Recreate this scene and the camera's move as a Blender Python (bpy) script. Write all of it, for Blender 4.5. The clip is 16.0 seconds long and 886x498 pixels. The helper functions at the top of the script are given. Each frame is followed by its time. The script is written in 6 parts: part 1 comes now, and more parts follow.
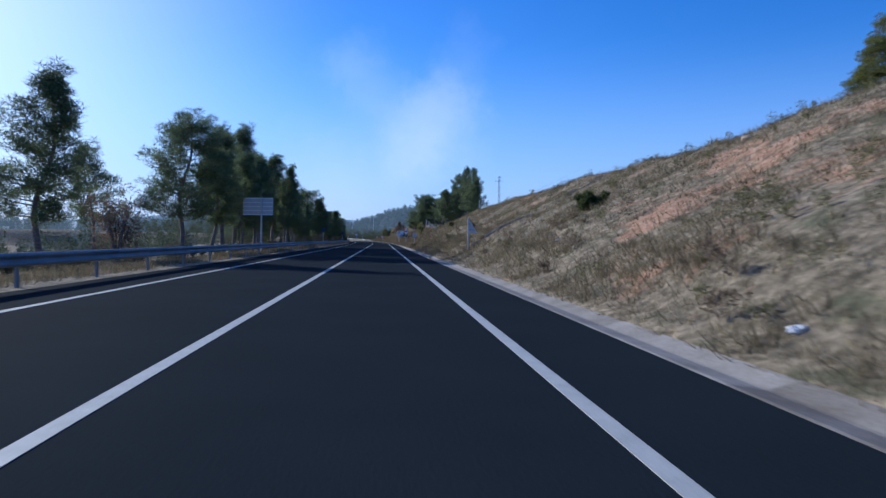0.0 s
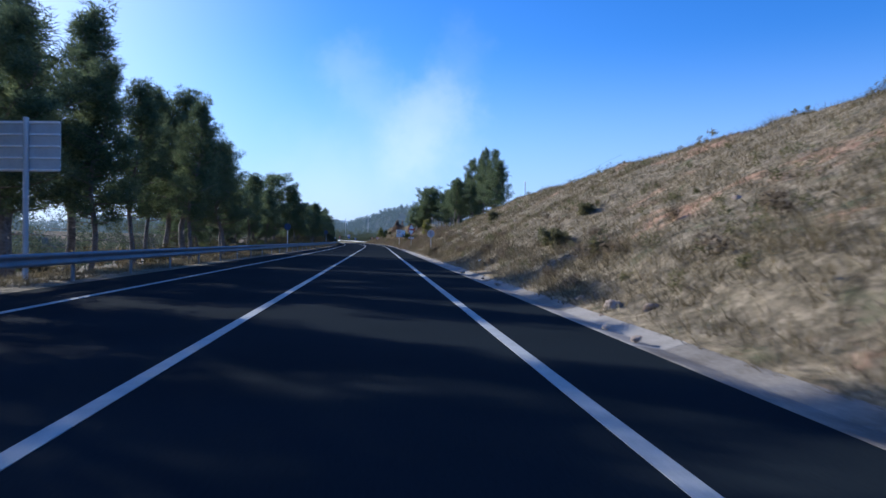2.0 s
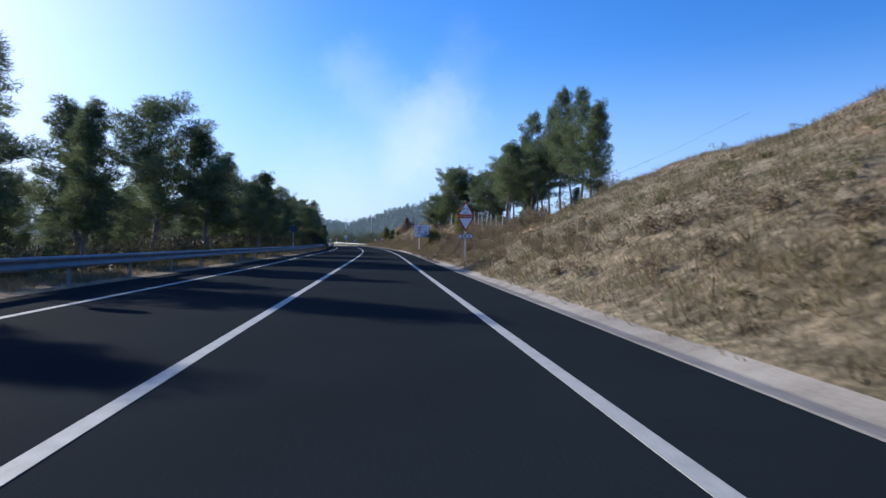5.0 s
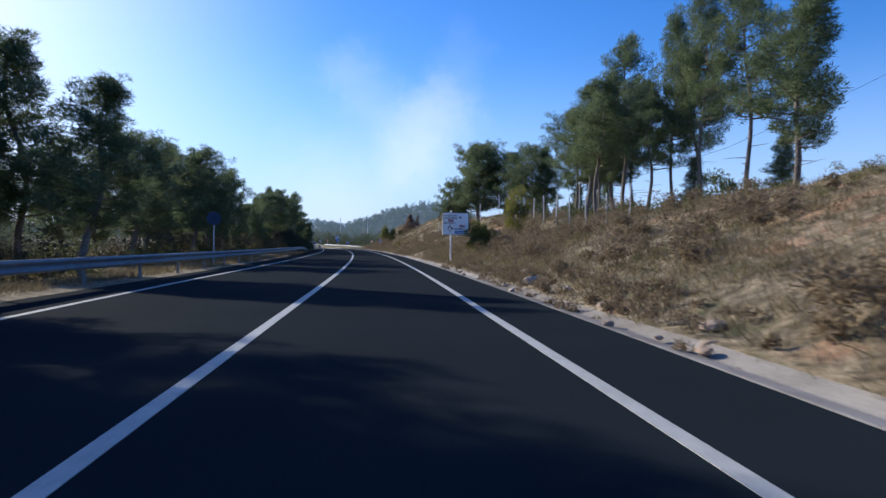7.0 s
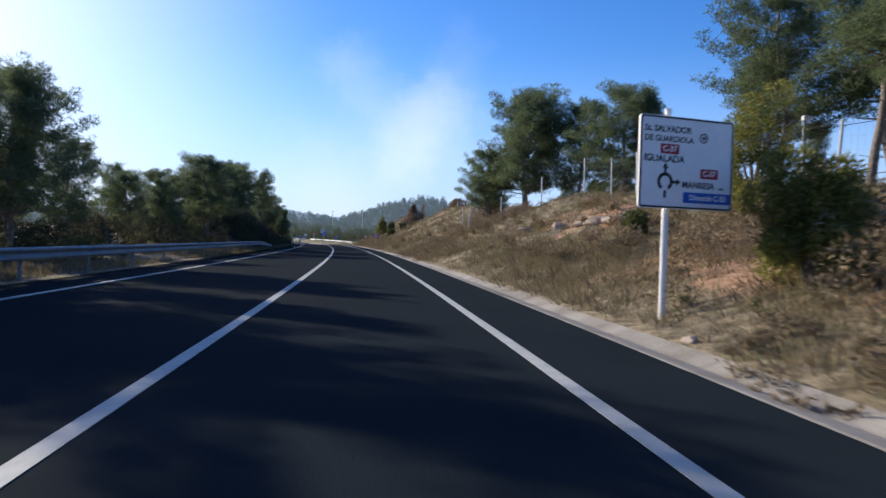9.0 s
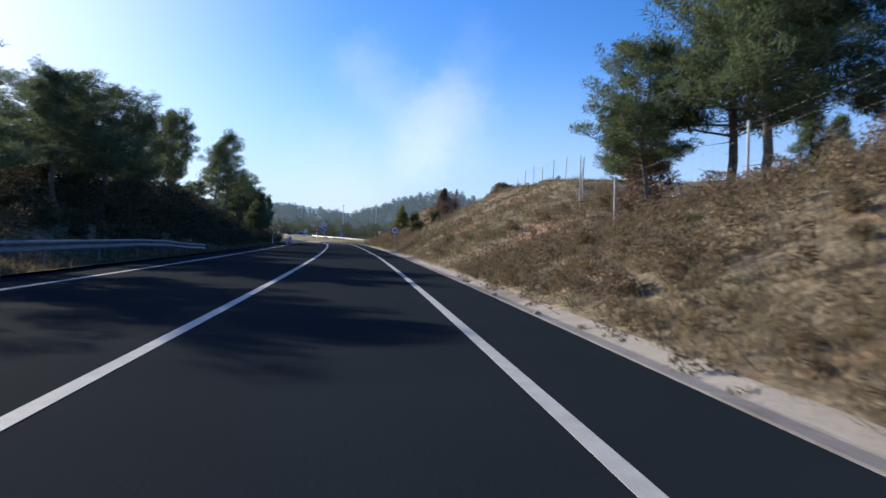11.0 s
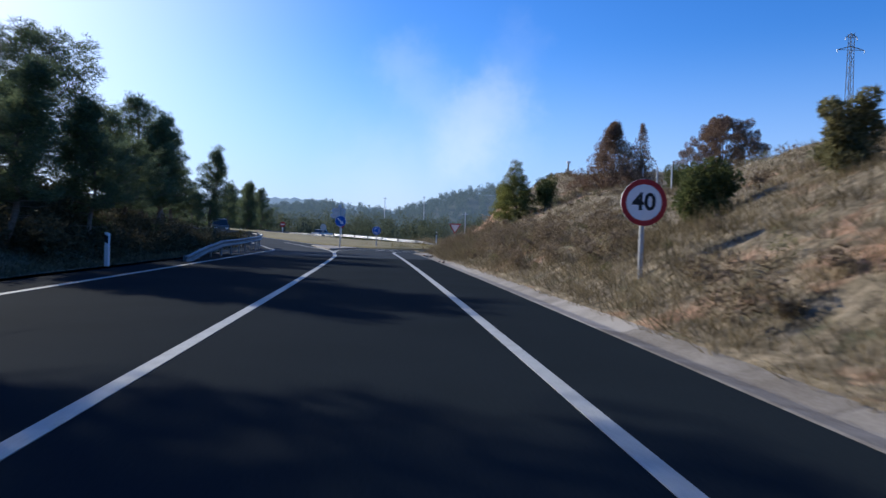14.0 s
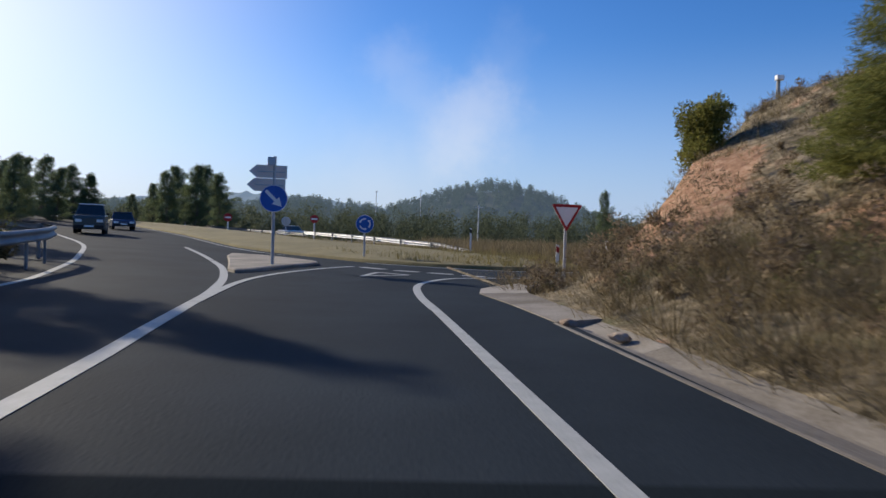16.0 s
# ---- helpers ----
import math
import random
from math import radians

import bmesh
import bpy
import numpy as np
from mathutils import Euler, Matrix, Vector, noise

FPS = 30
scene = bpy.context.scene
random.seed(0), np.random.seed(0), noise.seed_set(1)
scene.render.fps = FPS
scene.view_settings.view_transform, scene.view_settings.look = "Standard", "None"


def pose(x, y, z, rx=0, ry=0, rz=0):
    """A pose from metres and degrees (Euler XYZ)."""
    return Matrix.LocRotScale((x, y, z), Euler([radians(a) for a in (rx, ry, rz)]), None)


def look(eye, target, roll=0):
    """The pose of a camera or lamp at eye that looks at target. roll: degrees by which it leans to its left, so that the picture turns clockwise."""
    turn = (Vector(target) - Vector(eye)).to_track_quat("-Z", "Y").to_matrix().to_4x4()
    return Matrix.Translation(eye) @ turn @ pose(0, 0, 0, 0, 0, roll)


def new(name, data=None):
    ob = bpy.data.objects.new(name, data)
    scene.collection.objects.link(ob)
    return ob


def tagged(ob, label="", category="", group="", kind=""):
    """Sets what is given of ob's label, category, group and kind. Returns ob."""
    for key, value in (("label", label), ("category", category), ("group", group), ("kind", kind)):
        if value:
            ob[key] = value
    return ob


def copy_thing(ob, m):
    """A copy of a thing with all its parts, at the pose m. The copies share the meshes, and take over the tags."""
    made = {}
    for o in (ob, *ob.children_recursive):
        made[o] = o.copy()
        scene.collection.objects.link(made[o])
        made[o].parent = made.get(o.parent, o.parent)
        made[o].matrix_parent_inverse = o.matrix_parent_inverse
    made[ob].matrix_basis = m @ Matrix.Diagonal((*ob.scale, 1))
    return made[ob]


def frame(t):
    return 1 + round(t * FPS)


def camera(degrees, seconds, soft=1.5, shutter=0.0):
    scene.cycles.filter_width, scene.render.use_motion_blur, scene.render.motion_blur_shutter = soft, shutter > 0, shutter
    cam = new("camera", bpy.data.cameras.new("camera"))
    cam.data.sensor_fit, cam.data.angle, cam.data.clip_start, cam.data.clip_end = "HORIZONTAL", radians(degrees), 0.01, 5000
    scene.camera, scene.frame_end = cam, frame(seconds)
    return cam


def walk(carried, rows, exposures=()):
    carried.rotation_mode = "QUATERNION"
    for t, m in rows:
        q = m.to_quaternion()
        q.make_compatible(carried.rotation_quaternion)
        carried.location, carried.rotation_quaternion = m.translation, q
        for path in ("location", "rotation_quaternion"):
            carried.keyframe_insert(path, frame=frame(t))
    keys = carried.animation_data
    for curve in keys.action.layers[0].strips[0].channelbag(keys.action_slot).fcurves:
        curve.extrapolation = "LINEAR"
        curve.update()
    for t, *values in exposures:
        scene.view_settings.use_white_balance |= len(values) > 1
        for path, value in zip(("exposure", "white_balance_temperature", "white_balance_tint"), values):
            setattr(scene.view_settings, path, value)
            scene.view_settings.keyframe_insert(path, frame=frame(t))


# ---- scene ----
cam = camera(68.57, 16.0, shutter=0.15)

PATH = [
    (0.0, pose(0.00, 0.00, 1.18, 89.18, -0.82, -5.36)),
    (0.5, pose(-0.07, 8.14, 1.18, 89.34, -0.65, -5.20)),
    (1.0, pose(-0.09, 16.51, 1.17, 89.22, -0.72, -5.38)),
    (1.5, pose(-0.11, 24.79, 1.18, 89.25, -0.69, -5.64)),
    (2.0, pose(-0.05, 33.18, 1.17, 89.30, -0.72, -5.77)),
    (2.5, pose(-0.01, 41.50, 1.17, 89.29, -0.54, -5.88)),
    (3.0, pose(0.01, 49.77, 1.17, 89.34, -0.67, -5.82)),
    (3.5, pose(0.01, 57.69, 1.17, 89.45, -0.80, -5.65)),
    (4.0, pose(-0.03, 65.85, 1.17, 89.35, -0.83, -5.45)),
    (6.5, pose(-0.33, 105.50, 1.15, 89.71, -0.18, -5.51)),
    (7.0, pose(-0.40, 113.42, 1.17, 89.66, -0.60, -5.67)),
    (7.5, pose(-0.35, 121.12, 1.17, 89.67, -1.14, -5.76)),
    (8.0, pose(-0.38, 128.77, 1.17, 89.58, -1.35, -5.91)),
    (8.5, pose(-0.39, 135.84, 1.17, 89.46, -1.61, -6.11)),
    (9.0, pose(-0.37, 143.10, 1.18, 89.41, -1.78, -6.08)),
    (11.5, pose(-0.98, 184.84, 1.17, 89.11, -1.90, -4.32)),
    (12.0, pose(-1.30, 193.96, 1.17, 89.22, -1.78, -3.67)),
    (12.5, pose(-1.81, 203.05, 1.17, 89.05, -1.73, -2.91)),
    (13.0, pose(-2.45, 212.14, 1.17, 89.12, -1.83, -2.12)),
    (13.5, pose(-3.17, 220.84, 1.18, 89.18, -1.73, -1.60)),
    (14.0, pose(-3.86, 229.27, 1.17, 88.91, -1.75, -1.15)),
    (14.5, pose(-4.53, 237.17, 1.17, 89.02, -1.73, -1.01)),
    (15.0, pose(-5.18, 244.71, 1.16, 88.79, -1.61, -1.02)),
    (15.5, pose(-5.69, 251.56, 1.17, 88.68, -1.66, -1.10)),
    (16.0, pose(-6.16, 258.49, 1.15, 88.80, -1.87, -1.98)),
]
EXPOSURES = ((0.0, 0.0, 5600, 10), (1.5, 0.18, 5800, 10), (2.7, 0.36, 6000, 10), (4.0, 0.34, 6300, 10), (6.5, 0.33, 6500, 10), (7.5, 0.36, 6750, 10), (9.0, 0.4, 7100, 10), (11.5, 0.33, 6850, 10),
             (12.0, 0.25, 6400, 10), (13.5, 0.22, 6200, 10), (14.5, 0.12, 6600, 10), (15.5, 0.1, 7200, 10), (16.0, -0.03, 7350, 10))
walk(cam, PATH, EXPOSURES)

# ---- world and light ----
SKY_STRENGTH, SKY_SATURATION, SKY_HUE = 0.168, 1.25, 0.513
SUN_AZ, SUN_EL = 50.0, 23.3     # degrees left of the road's first heading, degrees up

world = bpy.data.worlds.new("sky")
scene.world = world
world.use_nodes = True


def link(nt, a, b):
    nt.links.new(a, b)


def build_sky():
    nt = world.node_tree
    nt.nodes.clear()
    out = nt.nodes.new("ShaderNodeOutputWorld")
    bg = nt.nodes.new("ShaderNodeBackground")
    sky = nt.nodes.new("ShaderNodeTexSky")
    sky.sky_type = "NISHITA"
    sky.sun_disc = False
    sky.sun_elevation = radians(SUN_EL)
    sky.sun_rotation = radians(-SUN_AZ)
    sky.altitude = 300
    sky.air_density, sky.dust_density, sky.ozone_density = 1.0, 0.5, 5.0
    # thin cloud wisps over the road's end, a bright veil round the sun and pale air low down
    tc = nt.nodes.new("ShaderNodeTexCoord")
    noi = nt.nodes.new("ShaderNodeTexNoise")
    noi.inputs["Scale"].default_value = 15.0
    noi.inputs["Detail"].default_value = 4
    noi.inputs["Roughness"].default_value = 0.6
    link(nt, tc.outputs["Generated"], noi.inputs["Vector"])
    push = nt.nodes.new("ShaderNodeVectorMath")
    push.operation = "MULTIPLY_ADD"
    push.inputs[1].default_value = (0.1, 0.1, 0.1)
    link(nt, noi.outputs["Color"], push.inputs[0])
    shift = nt.nodes.new("ShaderNodeVectorMath")
    shift.operation = "SUBTRACT"
    shift.inputs[1].default_value = (0.05, 0.05, 0.05)
    link(nt, tc.outputs["Generated"], shift.inputs[0])
    link(nt, shift.outputs["Vector"], push.inputs[2])

    def patch(az, el, wide, amount, ragged):
        a, e = radians(az), radians(el)
        dist = nt.nodes.new("ShaderNodeVectorMath")
        dist.operation = "DISTANCE"
        dist.inputs[1].default_value = (-math.sin(a) * math.cos(e), math.cos(a) * math.cos(e), math.sin(e))
        link(nt, (push.outputs["Vector"] if ragged else tc.outputs["Generated"]), dist.inputs[0])
        fall = nt.nodes.new("ShaderNodeMapRange")
        fall.interpolation_type = "SMOOTHSTEP"
        fall.inputs["From Min"].default_value, fall.inputs["From Max"].default_value = radians(wide), 0.0
        fall.inputs["To Min"].default_value, fall.inputs["To Max"].default_value = 0.0, amount
        link(nt, dist.outputs["Value"], fall.inputs["Value"])
        return fall.outputs["Result"]

    def veil(below, factor, colour):
        mix = nt.nodes.new("ShaderNodeMix")
        mix.data_type = "RGBA"
        mix.inputs["B"].default_value = (*colour, 1)
        link(nt, factor, mix.inputs["Factor"])
        link(nt, below, mix.inputs["A"])
        return mix.outputs["Result"]

    sat = nt.nodes.new("ShaderNodeHueSaturation")
    sat.inputs["Saturation"].default_value = SKY_SATURATION
    sat.inputs["Hue"].default_value = SKY_HUE
    link(nt, sky.outputs["Color"], sat.inputs["Color"])
    sep = nt.nodes.new("ShaderNodeSeparateXYZ")
    link(nt, tc.outputs["Generated"], sep.inputs["Vector"])
    low = nt.nodes.new("ShaderNodeMapRange")
    low.interpolation_type = "SMOOTHSTEP"
    low.inputs["From Min"].default_value, low.inputs["From Max"].default_value = 0.30, -0.02
    low.inputs["To Min"].default_value, low.inputs["To Max"].default_value = 0.0, 0.85
    link(nt, sep.outputs["Z"], low.inputs["Value"])
    col = veil(sat.outputs["Color"], low.outputs["Result"], (2.15, 3.05, 5.3))
    col = veil(col, patch(SUN_AZ + 2, SUN_EL - 6, 46, 0.78, False), (6.2, 6.7, 7.6))
    for az, el, wide, amount in ((-3.6, 9.2, 6.4, 0.27), (-2.6, 7.0, 4.6, 0.16), (-5.4, 12.2, 4.6, 0.15), (2.4, 14.4, 4.4, 0.13), (-7.0, 16.5, 3.4, 0.05), (0.5, 11.5, 4.0, 0.06), (4.0, 4.0, 8.0, 0.16)):
        col = veil(col, patch(az, el, wide, amount, True), (5.4, 5.6, 6.2))
    link(nt, col, bg.inputs["Color"])
    bg.inputs["Strength"].default_value = SKY_STRENGTH
    link(nt, bg.outputs["Background"], out.inputs["Surface"])


build_sky()
sun = new("sun", bpy.data.lights.new("sun", "SUN"))
sun.data.energy, sun.data.angle, sun.data.color = 5.0, radians(0.6), (1.0, 0.93, 0.82)
sun.matrix_world = look((-math.sin(radians(SUN_AZ)) * 50, math.cos(radians(SUN_AZ)) * 50, math.tan(radians(SUN_EL)) * 50), (0, 0, 0))


# ---- materials ----
def material(name, base, rough=0.8, metal=0.0, dark=None, scale=6.0, fine=60.0, mixing=0.6, bump=0.3, depth=0.01, spec=0.3, per_object=0.0):
    """A surface whose colour wanders between two tones at two scales, with a fine relief."""
    m = bpy.data.materials.new(name)
    m.use_nodes = True
    nt = m.node_tree
    p = nt.nodes["Principled BSDF"]
    p.inputs["Roughness"].default_value = rough
    p.inputs["Metallic"].default_value = metal
    p.inputs["Specular IOR Level"].default_value = spec
    dark = dark or tuple(c * 0.6 for c in base)
    tc = nt.nodes.new("ShaderNodeTexCoord")
    n1 = nt.nodes.new("ShaderNodeTexNoise")
    n1.inputs["Scale"].default_value = scale
    n1.inputs["Detail"].default_value = 6
    n2 = nt.nodes.new("ShaderNodeTexNoise")
    n2.inputs["Scale"].default_value = fine
    n2.inputs["Detail"].default_value = 4
    for n in (n1, n2):
        link(nt, tc.outputs["Object"], n.inputs["Vector"])
    add = nt.nodes.new("ShaderNodeMath")
    add.operation = "MULTIPLY_ADD"
    add.inputs[1].default_value = mixing
    sub = nt.nodes.new("ShaderNodeMath")
    sub.operation = "MULTIPLY"
    sub.inputs[1].default_value = 1 - mixing
    link(nt, n2.outputs["Fac"], sub.inputs[0])
    link(nt, n1.outputs["Fac"], add.inputs[0])
    link(nt, sub.outputs["Value"], add.inputs[2])
    fac = add.outputs["Value"]
    if per_object:
        oi = nt.nodes.new("ShaderNodeObjectInfo")
        sh = nt.nodes.new("ShaderNodeMath")
        sh.operation = "MULTIPLY_ADD"
        sh.inputs[1].default_value = per_object
        link(nt, oi.outputs["Random"], sh.inputs[0])
        off = nt.nodes.new("ShaderNodeMath")
        off.operation = "SUBTRACT"
        off.inputs[1].default_value = per_object / 2
        link(nt, fac, off.inputs[0])
        link(nt, off.outputs["Value"], sh.inputs[2])
        fac = sh.outputs["Value"]
    ramp = nt.nodes.new("ShaderNodeValToRGB")
    ramp.color_ramp.elements[0].position, ramp.color_ramp.elements[1].position = 0.3, 0.68
    ramp.color_ramp.elements[0].color, ramp.color_ramp.elements[1].color = (*dark, 1), (*base, 1)
    link(nt, fac, ramp.inputs["Fac"])
    link(nt, ramp.outputs["Color"], p.inputs["Base Color"])
    if bump:
        b = nt.nodes.new("ShaderNodeBump")
        b.inputs["Strength"].default_value, b.inputs["Distance"].default_value = bump, depth
        link(nt, n2.outputs["Fac"], b.inputs["Height"])
        link(nt, b.outputs["Normal"], p.inputs["Normal"])
    return m


def leafy(name, tones, translucent=0.25, rough=0.85, clump=0.0):
    """Leaves: every blade takes its own tone, and lets a little light through."""
    m = bpy.data.materials.new(name)
    m.use_nodes = True
    nt = m.node_tree
    p = nt.nodes["Principled BSDF"]
    out = nt.nodes["Material Output"]
    geo = nt.nodes.new("ShaderNodeNewGeometry")
    tc = nt.nodes.new("ShaderNodeTexCoord")
    n1 = nt.nodes.new("ShaderNodeTexNoise")
    n1.inputs["Scale"].default_value = 0.8
    link(nt, tc.outputs["Object"], n1.inputs["Vector"])
    mix = nt.nodes.new("ShaderNodeMath")
    mix.operation = "MULTIPLY_ADD"
    mix.inputs[1].default_value = 0.5
    half = nt.nodes.new("ShaderNodeMath")
    half.operation = "MULTIPLY"
    half.inputs[1].default_value = 0.5
    link(nt, geo.outputs["Random Per Island"], half.inputs[0])
    link(nt, n1.outputs["Fac"], mix.inputs[0])
    link(nt, half.outputs["Value"], mix.inputs[2])
    ramp = nt.nodes.new("ShaderNodeValToRGB")
    ramp.color_ramp.elements[0].position, ramp.color_ramp.elements[1].position = 0.15, 0.85
    ramp.color_ramp.elements[0].color = (*tones[0], 1)
    ramp.color_ramp.elements[1].color = (*tones[-1], 1)
    for i, c in enumerate(tones[1:-1]):
        e = ramp.color_ramp.elements.new(0.15 + 0.7 * (i + 1) / (len(tones) - 1))
        e.color = (*c, 1)
    link(nt, mix.outputs["Value"], ramp.inputs["Fac"])
    colour = ramp.outputs["Color"]
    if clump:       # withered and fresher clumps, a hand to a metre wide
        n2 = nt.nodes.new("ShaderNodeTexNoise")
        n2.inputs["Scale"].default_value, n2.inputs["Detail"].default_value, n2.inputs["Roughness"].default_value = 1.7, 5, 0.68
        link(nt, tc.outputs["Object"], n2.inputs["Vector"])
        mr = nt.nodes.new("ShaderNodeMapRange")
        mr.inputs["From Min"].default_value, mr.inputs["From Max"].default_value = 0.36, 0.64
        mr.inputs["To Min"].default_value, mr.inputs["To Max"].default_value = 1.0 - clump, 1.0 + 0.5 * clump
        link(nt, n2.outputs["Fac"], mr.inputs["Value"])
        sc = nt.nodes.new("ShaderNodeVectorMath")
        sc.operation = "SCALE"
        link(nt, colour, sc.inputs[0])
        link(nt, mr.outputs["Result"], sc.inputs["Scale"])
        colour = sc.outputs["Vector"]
    link(nt, colour, p.inputs["Base Color"])
    p.inputs["Roughness"].default_value = rough
    p.inputs["Specular IOR Level"].default_value = 0.06
    tr = nt.nodes.new("ShaderNodeBsdfTranslucent")
    link(nt, colour, tr.inputs["Color"])
    ms = nt.nodes.new("ShaderNodeMixShader")
    ms.inputs["Fac"].default_value = translucent
    link(nt, p.outputs["BSDF"], ms.inputs[1])
    link(nt, tr.outputs["BSDF"], ms.inputs[2])
    link(nt, ms.outputs["Shader"], out.inputs["Surface"])
    return m


def slope_soil(name):
    """Dry soil under a felt of grey-brown grass litter, with bare reddish patches and crumbs of stone."""
    m = bpy.data.materials.new(name)
    m.use_nodes = True
    nt = m.node_tree
    p = nt.nodes["Principled BSDF"]
    p.inputs["Roughness"].default_value = 0.95
    p.inputs["Specular IOR Level"].default_value = 0.15
    tc = nt.nodes.new("ShaderNodeTexCoord")

    def noise_tex(scale, detail, rough=0.6, vector=None):
        n = nt.nodes.new("ShaderNodeTexNoise")
        n.inputs["Scale"].default_value, n.inputs["Detail"].default_value, n.inputs["Roughness"].default_value = scale, detail, rough
        link(nt, vector or tc.outputs["Object"], n.inputs["Vector"])
        return n.outputs["Fac"]

    def ramp(fac, stops):
        r = nt.nodes.new("ShaderNodeValToRGB")
        r.color_ramp.elements[0].position, r.color_ramp.elements[1].position = stops[0][0], stops[-1][0]
        for pos, c in stops[1:-1]:
            r.color_ramp.elements.new(pos)
        for e, (pos, c) in zip(r.color_ramp.elements, stops):
            e.color = (*c, 1)
        link(nt, fac, r.inputs["Fac"])
        return r.outputs["Color"]

    fine, coarse, patch = noise_tex(3.2, 9, 0.78), noise_tex(0.9, 5), noise_tex(0.3, 8, 0.7)
    litter = ramp(fine, ((0.35, (0.055, 0.046, 0.03)), (0.46, (0.15, 0.124, 0.083)), (0.55, (0.265, 0.217, 0.147)), (0.66, (0.42, 0.345, 0.24))))
    bare = ramp(fine, ((0.36, (0.19, 0.1, 0.062)), (0.5, (0.38, 0.225, 0.142)), (0.66, (0.54, 0.37, 0.255))))
    green = ramp(fine, ((0.35, (0.05, 0.055, 0.03)), (0.65, (0.19, 0.18, 0.105))))

    def blend(a, b, fac, lo, hi):
        mr = nt.nodes.new("ShaderNodeMapRange")
        mr.interpolation_type = "SMOOTHSTEP"
        mr.inputs["From Min"].default_value, mr.inputs["From Max"].default_value = lo, hi
        link(nt, fac, mr.inputs["Value"])
        mix = nt.nodes.new("ShaderNodeMix")
        mix.data_type = "RGBA"
        link(nt, mr.outputs["Result"], mix.inputs["Factor"])
        link(nt, a, mix.inputs["A"])
        link(nt, b, mix.inputs["B"])
        return mix.outputs["Result"]

    col = blend(litter, green, coarse, 0.56, 0.68)
    worn = nt.nodes.new("ShaderNodeAttribute")
    worn.attribute_name = "bare"
    more = nt.nodes.new("ShaderNodeMath")
    more.operation = "MULTIPLY_ADD"
    more.inputs[1].default_value = 0.28
    link(nt, worn.outputs["Fac"], more.inputs[0])
    link(nt, patch, more.inputs[2])
    col = blend(col, bare, more.outputs["Value"], 0.56, 0.66)
    link(nt, col, p.inputs["Base Color"])
    b = nt.nodes.new("ShaderNodeBump")
    b.inputs["Strength"].default_value, b.inputs["Distance"].default_value = 0.9, 0.07
    link(nt, fine, b.inputs["Height"])
    link(nt, b.outputs["Normal"], p.inputs["Normal"])
    return m


ASPHALT = material("fresh_asphalt", (0.0195, 0.0268, 0.0322), 0.95, dark=(0.0112, 0.0156, 0.019), scale=0.5, fine=42, mixing=0.35, bump=0.6, depth=0.006, spec=0.008)
# large paler patches: wear, with the road's sheen also put into the tone
OLD_ASPHALT = material("worn_asphalt", (0.031, 0.042, 0.052), 0.8, dark=(0.013, 0.018, 0.0235), scale=0.4, fine=30, mixing=0.65, bump=0.6, depth=0.008, spec=0.05)
PAINT = material("road_paint", (0.47, 0.48, 0.455), 0.65, dark=(0.29, 0.3, 0.285), scale=5, fine=45, mixing=0.5, bump=0.3, depth=0.004)
CONCRETE = material("gutter_concrete", (0.33, 0.305, 0.27), 0.9, dark=(0.14, 0.122, 0.1), scale=1.4, fine=25, mixing=0.6, bump=0.5, depth=0.015, per_object=0.25)
KERB = material("dirty_kerb_concrete", (0.36, 0.325, 0.275), 0.9, dark=(0.15, 0.135, 0.115), scale=0.9, fine=18, mixing=0.65, bump=0.6, depth=0.015)
EARTH = slope_soil("dry_earth")
# one zinc in three tones: shade kept in the first, sunlight in the last
GALVANISED = material("galvanised_steel", (0.27, 0.285, 0.3), 0.6, 0.35, dark=(0.16, 0.17, 0.185), scale=2, fine=30, bump=0.1, depth=0.003)
POLE_STEEL = material("light_galvanised_post", (0.5, 0.51, 0.52), 0.5, 0.2, dark=(0.36, 0.37, 0.385), scale=2, fine=30, bump=0.1, depth=0.003)
# lit copy of the galvanised steel, the sun's brightness in its base colour
SUNLIT_STEEL = material("sunlit_zinc", (0.72, 0.73, 0.74), 0.5, 0.15, dark=(0.55, 0.56, 0.58), scale=2, fine=30, bump=0.1, depth=0.003)
SIGN_WHITE = material("sign_white", (0.86, 0.86, 0.85), 0.4, dark=(0.76, 0.76, 0.75), scale=3, fine=20, bump=0)
SIGN_RED = material("sign_red", (0.42, 0.02, 0.025), 0.45, dark=(0.32, 0.015, 0.02), scale=3, fine=20, bump=0)
SIGN_BLUE = material("sign_blue", (0.015, 0.13, 0.50), 0.4, dark=(0.01, 0.1, 0.4), scale=3, fine=20, bump=0)
SIGN_BLACK = material("sign_black", (0.02, 0.02, 0.022), 0.5, dark=(0.012, 0.012, 0.014), scale=3, fine=20, bump=0)
SIGN_BACK = material("sign_back_aluminium", (0.56, 0.57, 0.59), 0.5, 0.25, dark=(0.43, 0.44, 0.46), scale=2.5, fine=20, bump=0.1, depth=0.003)
WOOD_TINT = material("sign_pale_brown", (0.82, 0.7, 0.62), 0.6, dark=(0.74, 0.6, 0.52), scale=3, fine=20, bump=0.1)
BARK = material("pine_bark", (0.25, 0.215, 0.185), 0.95, dark=(0.075, 0.06, 0.05), scale=3, fine=14, mixing=0.4, bump=1.0, depth=0.04)
STONE = material("pale_stone", (0.46, 0.38, 0.31), 0.9, dark=(0.27, 0.2, 0.15), scale=3, fine=18, bump=0.8, depth=0.03, per_object=0.3)
NEEDLES = leafy("pine_needles", ((0.06, 0.09, 0.058), (0.13, 0.172, 0.092), (0.235, 0.272, 0.135)), 0.46)
